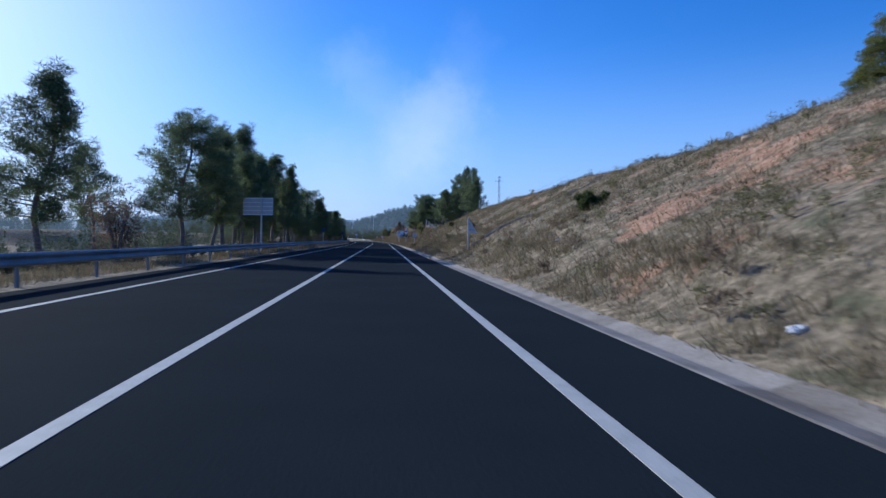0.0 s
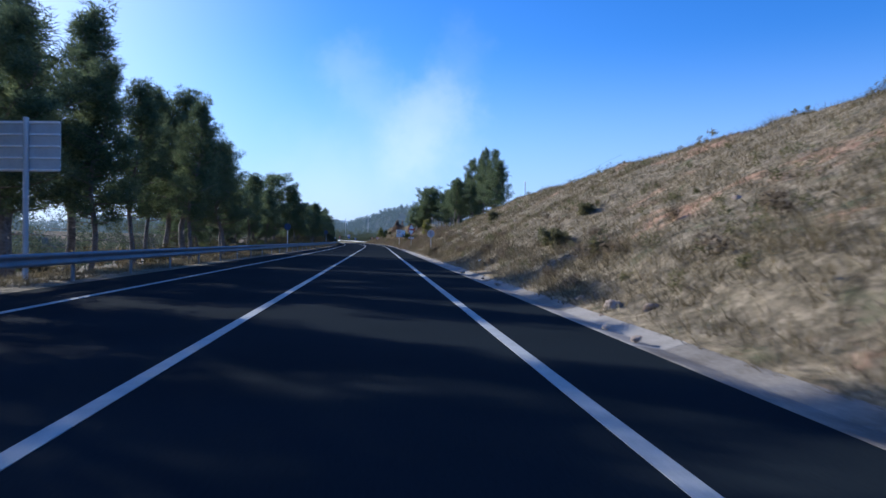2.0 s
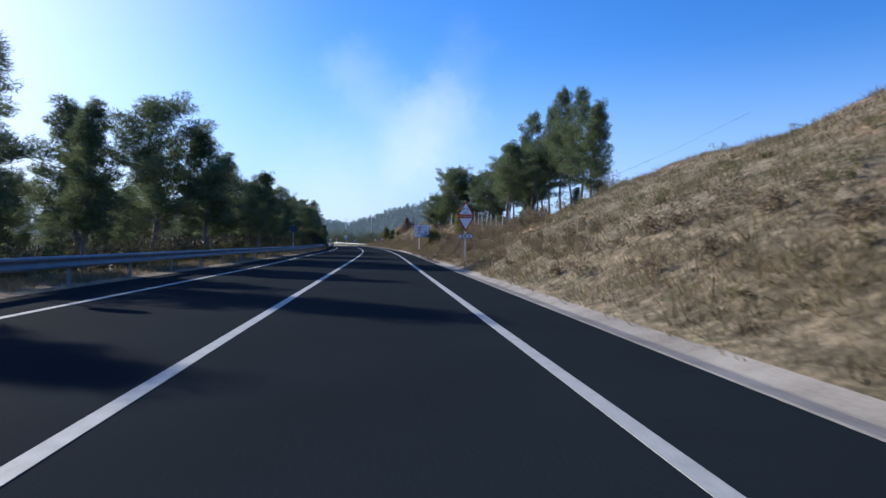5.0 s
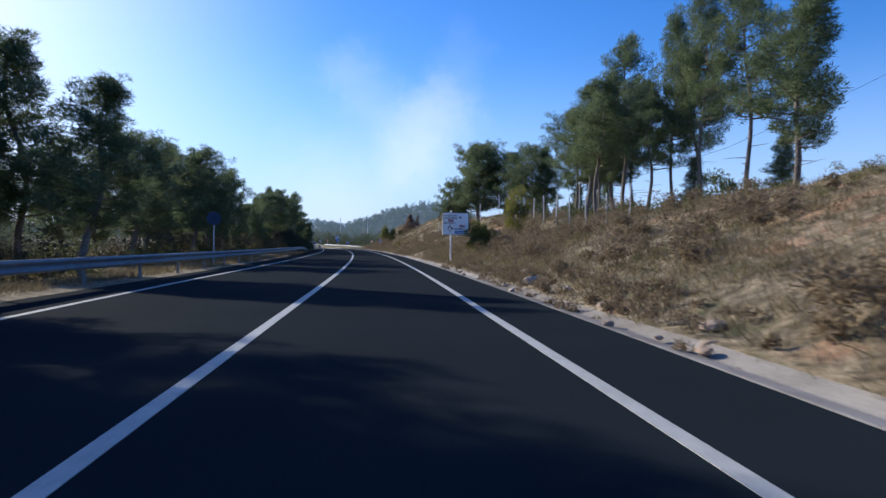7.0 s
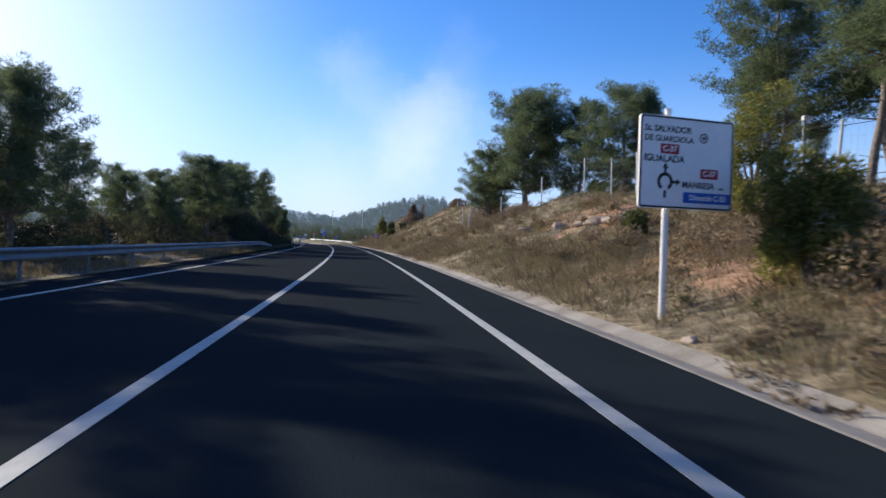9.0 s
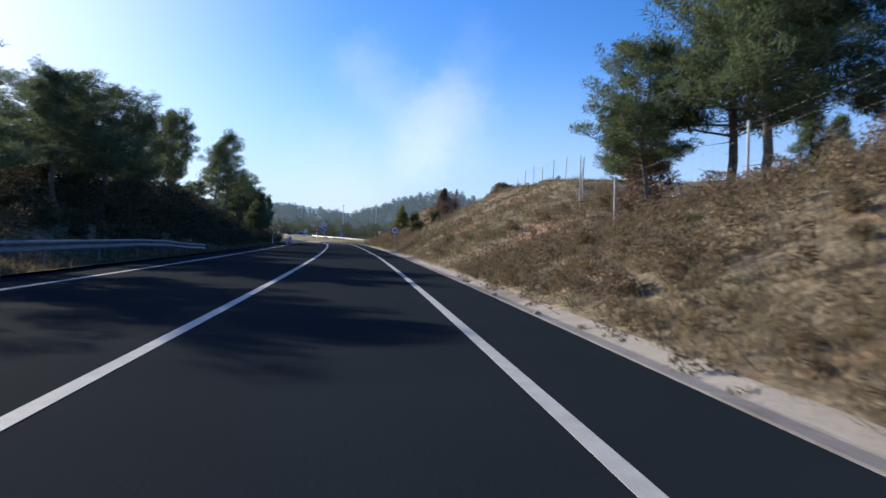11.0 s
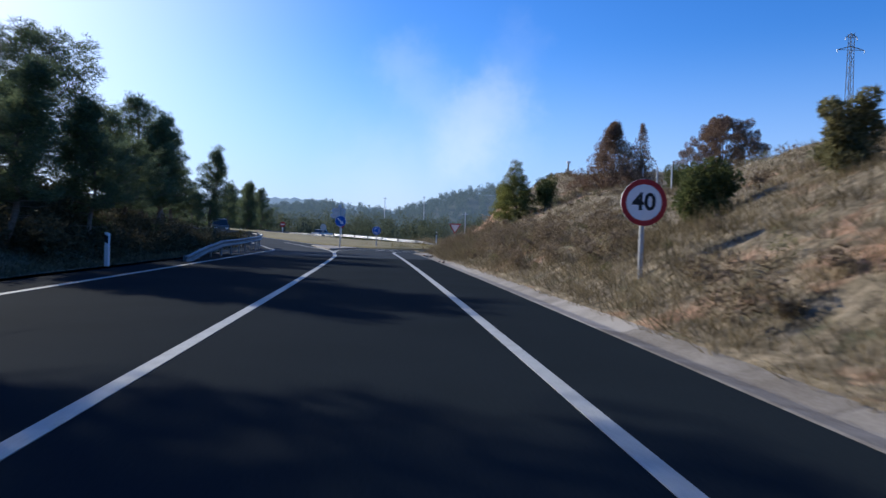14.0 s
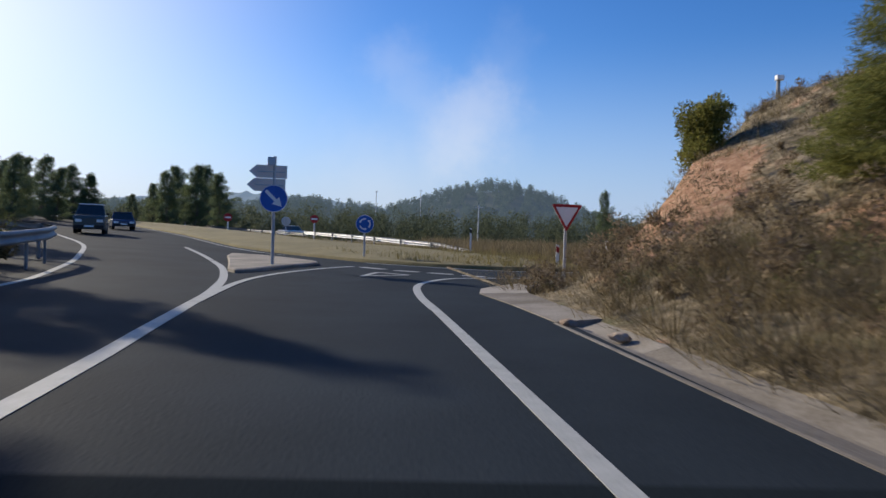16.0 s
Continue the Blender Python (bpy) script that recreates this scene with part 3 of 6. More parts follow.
# ---- guard rails ----
def w_profile():
    return ((0.0, 0.155), (0.05, 0.15), (0.082, 0.11), (0.082, 0.075), (0.05, 0.045), (0.012, 0.02), (0.012, -0.02), (0.05, -0.045),
            (0.082, -0.075), (0.082, -0.11), (0.05, -0.15), (0.0, -0.155))


def beam(name, pts, parent, facing=1, mat=None):
    """A corrugated steel beam along points, its ribs to one side."""
    verts, faces = [], []
    prof = w_profile()
    P = [Vector(p) for p in pts]
    for i, p in enumerate(P):
        d = (P[min(i + 1, len(P) - 1)] - P[max(i - 1, 0)])
        d.z = 0
        d.normalize()
        s = Vector((d.y, -d.x, 0)) * facing
        for back in (0, 1):
            for a, h in prof:
                q = p + s * (a - 0.004 * back)
                verts.append((q.x, q.y, p.z + h))
    n = len(prof)
    for i in range(len(P) - 1):
        for back in (0, 1):
            for k in range(n - 1):
                a = i * 2 * n + back * n + k
                f = (a, a + 1, a + 1 + 2 * n, a + 2 * n)
                faces.append(f if not back else f[::-1])
    return mesh_object(name, verts, faces, mat or GALVANISED, parent, smooth=True)


def rail_post(parent, x, y, z0, top, turn=0.0):
    bm = bmesh.new()
    box(bm, (0.06, 0.12, top + 0.3 - z0 + 0.0), (0, 0, (top - 0.3 + z0) / 2), bevel=0.008)
    ob = part("post", bm, GALVANISED, parent)
    ob.matrix_basis = pose(x, y, 0, 0, 0, turn)
    bm = bmesh.new()
    box(bm, (0.10, 0.10, 0.2), (0.06, 0, top - 0.16), bevel=0.01)
    sp = part("spacer", bm, GALVANISED, ob)
    return ob


def guard_rail(name_label, pts, spacing=4.0, facing=1, mat=None):
    rail = thing("guard_rail", name_label, "guard rail", (0, 0, 0), "guard rails")
    P = [Vector(p) for p in pts]
    run = 0.0
    piece = [P[0]]
    for a, b in zip(P, P[1:]):
        seg = (b - a).length
        steps = max(1, int(seg / 1.0))
        for k in range(1, steps + 1):
            piece.append(a + (b - a) * k / steps)
    beam("beam", piece, rail, facing, mat)
    nextp = 0.3
    run = 0.0
    for a, b in zip(piece, piece[1:]):
        seg = (b - a).length
        if run + seg >= nextp:
            q = a + (b - a) * ((nextp - run) / seg)
            d = (b - a).normalized()
            s = Vector((d.y, -d.x, 0)) * facing
            rail_post(rail, q.x - s.x * 0.12, q.y - s.y * 0.12, land(q.x, q.y), q.z + 0.15, math.degrees(math.atan2(s.y, s.x)))
            nextp += spacing
        run += seg
    return rail


guard_rail("long galvanised steel guard rail beside the road", [(centre(y) - 5.85 - 0.75 * smooth(140, 205, y), y, 0.615 - 0.38 * smooth(203, 216, y)) for y in [-45.3 + 4 * k for k in range(66)] if y < 216])
guard_rail("galvanised guard rail that bends round the junction", [(-12.5, 252.5, 0.05), (-12.8, 255.5, 0.35), (-13.1, 258.5, 0.55), (-13.4, 262, 0.6), (-14.3, 269, 0.7), (-15.1, 273, 0.78), (-15.9, 275.8, 0.86), (-16.5, 277.2, 0.92), (-17.2, 278.0, 0.96), (-18.4, 278.6, 1.02), (-21, 279.8, 1.15), (-26, 282.5, 1.4)], 2.0)
guard_rail("sunlit guard rail behind the grassy island", [(-3.0, 298, 0.15), (-5.0, 301, 0.5), (-10, 309, 0.75), (-16, 319, 0.95), (-17.5, 322, 1.0)], 4.0, 1, SUNLIT_STEEL)
guard_rail("dull guard rail along the far side road", [(-18, 326, 0.8), (-26, 338, 1.0), (-45, 366, 1.6), (-62, 392, 2.2)], 4.0)


# ---- islands ----
def island():
    front = [(-3.0, 280.8), (-5.8, 281.9), (-8.5, 284.1), (-12.1, 289.3), (-16.0, 294), (-25.0, 311), (-43, 340), (-60, 366)]
    backs = [(-55, 372), (-38, 350), (-20, 324), (-10, 308), (-3.5, 296), (0.5, 288), (0.2, 283.0), (-1.2, 281.2)]
    pts = front + backs
    cx = sum(p[0] for p in pts) / len(pts)
    cy = sum(p[1] for p in pts) / len(pts)
    bm = bmesh.new()
    rings = []
    for k, z in ((1.0, -0.1), (1.0, 0.11), (0.985, 0.13), (0.9, 0.2), (0.6, 0.42), (0.3, 0.55)):
        rings.append([bm.verts.new((cx + (x - cx) * k, cy + (y - cy) * k, z + rise(cx + (x - cx) * k, cy + (y - cy) * k))) for x, y in pts])
    for a, b in zip(rings, rings[1:]):
        for k in range(len(pts)):
            j = (k + 1) % len(pts)
            bm.faces.new((a[k], a[j], b[j], b[k]))
    bm.faces.new(rings[-1])
    return tagged(part("grass_island", bm, ISLAND_EARTH, smooth=True), "low grassy roundabout island with a concrete edge", "traffic island", kind="structure")


ISLAND_EARTH = material("island_soil", (0.24, 0.2, 0.1), 0.95, dark=(0.13, 0.115, 0.055), scale=0.5, fine=9, mixing=0.5, bump=0.8, depth=0.05)
island()
bm = bmesh.new()
plist = [(-11.3, 276.1), (-10.95, 275.5), (-10.6, 276.2), (-10.15, 278.4), (-9.6, 280.4), (-9.75, 281.5), (-11.2, 283.8), (-13.0, 286.0), (-14.3, 286.8), (-13.7, 284.2), (-12.5, 280.3)]
cx, cy = -11.6, 280.8
rings = [[bm.verts.new((cx + (x - cx) * k, cy + (y - cy) * k, z)) for x, y in plist] for k, z in ((1, -0.1), (1, 0.08), (0.96, 0.11))]
for a, b in zip(rings, rings[1:]):
    for k in range(len(plist)):
        j = (k + 1) % len(plist)
        bm.faces.new((a[k], a[j], b[j], b[k]))
bm.faces.new(rings[-1])
tagged(part("splitter_island", bm, KERB), "pale concrete kerbed splitter island", "traffic island", kind="structure")


# ---- signs ----
def pole(parent, height, r=0.045, y=0.06, mat=None, sink=0.3):
    bm = bmesh.new()
    tube(bm, [(0, y, -sink), (0, y, height - 0.004), (0, y, height)], [r, r, r * 0.7], 12)
    return part("pole", bm, mat or POLE_STEEL, parent)


def brackets(parent, heights):
    for h in heights:
        bm = bmesh.new()
        box(bm, (0.16, 0.05, 0.04), (0, 0.03, h), bevel=0.006)
        part("bracket", bm, GALVANISED, parent)


def triangle_plate(parent, side, cz, down):
    bm = bmesh.new()
    plate(bm, round_triangle(side, 0.03, down, 0, cz), -0.012, 0.012)
    pl = part("sign_plate", bm, SIGN_BACK, parent)
    bm = bmesh.new()
    band(bm, round_triangle(side, 0.03, down, 0, cz), round_triangle(side * 0.72, 0.015, down, 0, cz + (0.03 if down else -0.03) * side), -0.016, -0.0125)
    part("border", bm, SIGN_RED, pl)
    bm = bmesh.new()
    plate(bm, round_triangle(side * 0.74, 0.016, down, 0, cz + (0.03 if down else -0.03) * side), -0.0145, -0.0122)
    part("field", bm, SIGN_WHITE, pl)
    return pl


def arc_arrow(bm, r, width, a0, a1, y0, y1, cz, head=True):
    """A thick arc with an arrow head at its end."""
    pts_o = [(r + width / 2, a0 + (a1 - a0) * k / 10) for k in range(11)]
    pts_i = [(r - width / 2, a0 + (a1 - a0) * k / 10) for k in range(11)]
    outline = [(q * math.cos(radians(a)), cz + q * math.sin(radians(a))) for q, a in pts_o]
    inner = [(q * math.cos(radians(a)), cz + q * math.sin(radians(a))) for q, a in pts_i]
    for k in range(10):
        plate(bm, [outline[k], outline[k + 1], inner[k + 1], inner[k]], y0, y1)
    if head:
        s = 1 if a1 > a0 else -1
        a2 = a1 + s * 24
        plate(bm, [((r + width * 1.1) * math.cos(radians(a1)), cz + (r + width * 1.1) * math.sin(radians(a1))),
                   (r * math.cos(radians(a2)), cz + r * math.sin(radians(a2))),
                   ((r - width * 1.1) * math.cos(radians(a1)), cz + (r - width * 1.1) * math.sin(radians(a1)))], y0, y1)


def roundabout_warning(x, y):
    s = thing("warning_sign", "red-bordered roundabout and give-way triangles with a distance plate on a pole", "road sign", (x, y, 0.05), turn=-4)
    pole(s, 3.30)
    top = triangle_plate(s, 0.92, 2.93, False)
    bm = bmesh.new()
    for a in (100, 220, 340):
        arc_arrow(bm, 0.125, 0.03, a, a + 66, -0.0185, -0.0155, 2.82)
    part("symbol", bm, SIGN_BLACK, top)
    triangle_plate(s, 0.92, 2.09, True)
    bm = bmesh.new()
    plate(bm, round_rect(0.72, 0.24, 0.03, 0, 1.47), -0.012, 0.012)
    pl = part("distance_plate", bm, SIGN_WHITE, s)
    bm = bmesh.new()
    band(bm, round_rect(0.72, 0.24, 0.03, 0, 1.47), round_rect(0.67, 0.19, 0.02, 0, 1.47), -0.016, -0.0125)
    part("border", bm, SIGN_BLACK, pl)
    text(pl, "200 m", 0.19, 0, -0.0145, 1.47, SIGN_BLACK, "CENTER")
    brackets(s, (2.7, 3.05, 2.0, 2.3, 1.47))
    return s


def speed_sign(x, y):
    s = thing("speed_limit_sign", "round white speed limit sign with a red rim on a pole", "road sign", (x, y, 0.02), turn=2)
    pole(s, 2.3)
    bm = bmesh.new()
    plate(bm, circle(0.42, 0, 1.87), -0.012, 0.012)
    pl = part("sign_plate", bm, SIGN_BACK, s)
    bm = bmesh.new()
    band(bm, circle(0.42, 0, 1.87), circle(0.325, 0, 1.87), -0.016, -0.0125)
    part("rim", bm, SIGN_RED, pl)
    bm = bmesh.new()
    plate(bm, circle(0.33, 0, 1.87), -0.0145, -0.0122)
    part("field", bm, SIGN_WHITE, pl)
    t = text(pl, "40", 0.43, 0, -0.0165, 1.87, SIGN_BLACK, "CENTER")
    brackets(s, (1.72, 2.02))
    return s


def yield_sign(x, y):
    s = thing("give_way_sign", "white give-way triangle with a red border on a pole", "road sign", (x, y, 0.0), turn=4)
    pole(s, 2.12)
    triangle_plate(s, 0.9, 1.75, True)
    brackets(s, (1.7, 2.0))
    return s


def blue_disc(parent, r, cz):
    bm = bmesh.new()
    plate(bm, circle(r, 0, cz), -0.012, 0.012)
    pl = part("sign_plate", bm, SIGN_BACK, parent)
    bm = bmesh.new()
    plate(bm, circle(r * 0.955, 0, cz), -0.0165, -0.0122)
    part("field", bm, SIGN_BLUE, pl)
    bm = bmesh.new()
    band(bm, circle(r, 0, cz), circle(r * 0.95, 0, cz), -0.016, -0.0125)
    part("rim", bm, SIGN_WHITE, pl)
    return pl


def keep_right(x, y):
    s = thing("keep_right_sign", "blue disc with a white arrow below two pale direction arrows", "road sign", (x, y, 0.11), turn=8)
    pole(s, 3.25, 0.05)
    pl = blue_disc(s, 0.41, 1.98)
    bm = bmesh.new()
    m = []
    for px, pz in ((-0.05, 0.33), (0.05, 0.33), (0.05, -0.08), (0.15, -0.08), (0.0, -0.34), (-0.15, -0.08), (-0.05, -0.08)):
        c, sn = math.cos(radians(45)), math.sin(radians(45))
        m.append((px * c - pz * sn * -1 * -1, 1.98 + px * sn + pz * c))
    plate(bm, m, -0.0195, -0.0168)
    part("arrow", bm, SIGN_WHITE, pl)
    for cz, x0, x1 in ((2.78, -0.74, 0.37), (2.38, -0.8, 0.33)):
        bm = bmesh.new()
        o = [(x1, cz - 0.19), (x1, cz + 0.2), (x0 + 0.22, cz + 0.2), (x0, cz), (x0 + 0.22, cz - 0.19)]
        plate(bm, o, 0.0 + 0.03, 0.055)
        ar = part("direction_arrow", bm, WOOD_TINT, s, "pale brown direction arrow seen from behind")
        bm = bmesh.new()
        inner = [(x1 - 0.02, cz - 0.18), (x1 - 0.02, cz + 0.18), (x0 + 0.23, cz + 0.18), (x0 + 0.04, cz), (x0 + 0.23, cz - 0.18)]
        band(bm, o, inner, 0.024, 0.029)
        part("edging", bm, SIGN_WHITE, ar)
        bm = bmesh.new()
        box(bm, (abs(x1 - x0) - 0.3, 0.02, 0.035), ((x0 + x1) / 2 + 0.1, 0.02, cz), bevel=0.004)
        part("rib", bm, SIGN_BACK, ar)
    bm = bmesh.new()
    box(bm, (0.24, 0.12, 0.24), (-0.08, 0.02, 3.1), bevel=0.01)
    part("small_box", bm, SIGN_BACK, s)
    brackets(s, (1.85, 2.1))
    return s


def ring_sign(x, y):
    s = thing("roundabout_sign", "round blue roundabout sign with white arrows on a steel pole", "road sign", (x, y, land(x, y) + 0.25), turn=6)
    pole(s, 1.85)
    pl = blue_disc(s, 0.37, 1.46)
    bm = bmesh.new()
    for a in (80, 200, 320):
        arc_arrow(bm, 0.21, 0.06, a, a + 70, -0.0195, -0.0168, 1.46)
    part("arrows", bm, SIGN_WHITE, pl)
    return s


def direction_board(x, y):
    """The large white board ahead of the roundabout."""
    s = thing("direction_board", "large white direction board with place names on a white post", "road sign", (x, y, 0.15), turn=12)
    pole(s, 3.12, 0.05, 0.09, SIGN_WHITE)
    W, H, cz, cx = 1.66, 1.36, 2.31, 0.28
    bm = bmesh.new()
    plate(bm, round_rect(W, H, 0.05, cx, cz), -0.02, 0.02)
    pl = part("board", bm, SIGN_WHITE, s)
    bm = bmesh.new()
    band(bm, round_rect(W - 0.02, H - 0.02, 0.045, cx, cz), round_rect(W - 0.07, H - 0.07, 0.03, cx, cz), -0.024, -0.0205)
    part("border", bm, SIGN_BLACK, pl)
    y0 = -0.0225

    def place(u, v):
        return cx - W / 2 + u * W, cz + H / 2 - v * H

    for words, u, v, size in (("St. SALVADOR", 0.045, 0.145, 0.128), ("DE GUARDIOLA", 0.045, 0.25, 0.118), ("IGUALADA", 0.045, 0.465, 0.142), ("MANRESA", 0.45, 0.735, 0.13), ("sud", 0.85, 0.755, 0.06)):
        px, pz = place(u, v)
        text(pl, words, size, px, y0, pz, SIGN_BLACK)
    for u, v, words in ((0.31, 0.355, "C-37"), (0.74, 0.60, "C-37")):
        px, pz = place(u, v)
        bm = bmesh.new()
        plate(bm, round_rect(0.32, 0.145, 0.015, px, pz), -0.0235, -0.0205)
        part("route_panel", bm, SIGN_RED, pl)
        text(pl, words, 0.118, px, -0.0255, pz, SIGN_WHITE, "CENTER")
    px, pz = place(0.73, 0.87)
    bm = bmesh.new()
    plate(bm, round_rect(0.88, 0.16, 0.015, px, pz), -0.0235, -0.0205)
    part("route_panel", bm, SIGN_BLUE, pl, "blue panel with white lettering")
    text(pl, "Direcció C-55", 0.115, px, -0.0255, pz, SIGN_WHITE, "CENTER")
    # roundabout diagram
    px, pz = place(0.27, 0.71)
    bm = bmesh.new()
    n = 20
    for k in range(n):
        a, b = radians(-60 + 300 * k / n), radians(-60 + 300 * (k + 1) / n)
        if -60 + 300 * k / n > 225:
            continue
        plate(bm, [(px + r * math.cos(q), pz + r * math.sin(q)) for r, q in ((0.135, a), (0.135, b), (0.085, b), (0.085, a))], y0 - 0.001, y0 + 0.002)
    plate(bm, [(px - 0.02, pz + 0.13), (px + 0.02, pz + 0.13), (px + 0.02, pz + 0.2), (px + 0.05, pz + 0.2), (px, pz + 0.28), (px - 0.05, pz + 0.2), (px - 0.02, pz + 0.2)], y0 - 0.001, y0 + 0.002)
    plate(bm, [(px + 0.13, pz - 0.02), (px + 0.2, pz - 0.02), (px + 0.2, pz - 0.05), (px + 0.27, pz), (px + 0.2, pz + 0.05), (px + 0.2, pz + 0.02), (px + 0.13, pz + 0.02)], y0 - 0.001, y0 + 0.002)
    plate(bm, [(px - 0.02, pz - 0.24), (px + 0.02, pz - 0.24), (px + 0.02, pz - 0.13), (px - 0.02, pz - 0.13)], y0 - 0.001, y0 + 0.002)
    part("diagram", bm, SIGN_BLACK, pl, "black roundabout diagram with arrows")
    px, pz = place(0.67, 0.21)
    bm = bmesh.new()
    band(bm, circle(0.075, px, pz, 20), circle(0.055, px, pz, 20), y0 - 0.001, y0 + 0.002)
    box(bm, (0.06, 0.003, 0.05), (px, y0, pz))
    part("round_symbol", bm, SIGN_BLACK, pl)
    brackets(s, (1.9, 2.36, 2.8))
    return s


def triangle_back(x, y):
    """A triangular sign for the other direction, seen from behind."""
    s = thing("warning_sign", "half-bent triangular sign with its bare grey back, steel pole", "road sign", (x, y, 0.0), turn=178)
    pole(s, 2.42)
    bm = bmesh.new()
    plate(bm, [(0.03, 1.56), (0.03, 2.41), (0.0, 2.42), (-0.03, 2.38), (-0.5, 1.6), (-0.5, 1.57), (-0.47, 1.555)], 0.0, 0.02)
    part("sign_plate", bm, SIGN_BACK, s)
    bm = bmesh.new()
    box(bm, (0.4, 0.03, 0.03), (-0.22, 0.035, 1.75), bevel=0.006)
    part("rib", bm, GALVANISED, s)
    brackets(s, (1.8, 2.1))
    return s


def board_back(x, y):
    s = thing("direction_board", "large direction board with a ribbed grey back on one post", "road sign", (x, y, land(x, y)), turn=172)
    h = land(x, y)
    pole(s, 4.3 - h, 0.07, 0.1)
    bm = bmesh.new()
    W, H, cz = 2.35, 1.35, 3.55 - h
    cx = 0.3
    plate(bm, round_rect(W, H, 0.05, cx, cz), -0.012, 0.012)
    pl = part("board", bm, SIGN_BACK, s)
    for k in range(5):
        bm = bmesh.new()
        box(bm, (W, 0.05, 0.045), (cx, 0.035, cz - H / 2 + 0.05 + k * (H - 0.1) / 4), bevel=0.008)
        part("rib", bm, SIGN_WHITE, pl)
    return s


triangle_back(4.72, 35.6)
board_back(-9.3, 51.5)
roundabout_warning(4.2, 115.3)
direction_board(3.95, 152.3)
speed_sign(-0.05, 240.85)
keep_right(-10.6, 278.2)
ring_sign(-8.45, 285.2)
yield_sign(-2.05, 276.75)


# ---- trees ----
def leaf_cloud(centres, radii, count, length, width, flat=0.75, up=0.25):
    """Many thin blades round clump centres, as vertices and triangles."""
    rng = np.random.default_rng(random.randrange(1 << 30))
    centres, radii = np.array(centres, float), np.array(radii, float)
    k = rng.choice(len(centres), count, p=radii ** 2 / (radii ** 2).sum())
    v = rng.normal(size=(count, 3))
    v /= np.linalg.norm(v, axis=1)[:, None]
    r = radii[k] * rng.uniform(0.35, 1.0, count) ** 0.6
    p = centres[k] + v * r[:, None] * np.array([1, 1, flat])
    d = v * 0.8 + rng.normal(size=(count, 3)) * 0.7 + np.array([0, 0, up])
    d /= np.linalg.norm(d, axis=1)[:, None]
    s = np.cross(d, rng.normal(size=(count, 3)))
    s /= np.linalg.norm(s, axis=1)[:, None]
    ln = length * rng.uniform(0.6, 1.3, count)[:, None]
    wd = width * rng.uniform(0.6, 1.3, count)[:, None]
    a, b, c = p - s * wd / 2, p + s * wd / 2, p + d * ln
    return np.stack([a, b, c], 1).reshape(-1, 3)


def tri_mesh(name, verts, mat):
    me = bpy.data.meshes.new(name)
    n = len(verts)
    me.vertices.add(n)
    me.vertices.foreach_set("co", np.asarray(verts, np.float32).ravel())
    me.loops.add(n)
    me.loops.foreach_set("vertex_index", np.arange(n, dtype=np.int32))
    me.polygons.add(n // 3)
    me.polygons.foreach_set("loop_start", np.arange(0, n, 3, dtype=np.int32))
    me.materials.append(mat)
    me.update(calc_edges=True)
    me.validate()
    return me


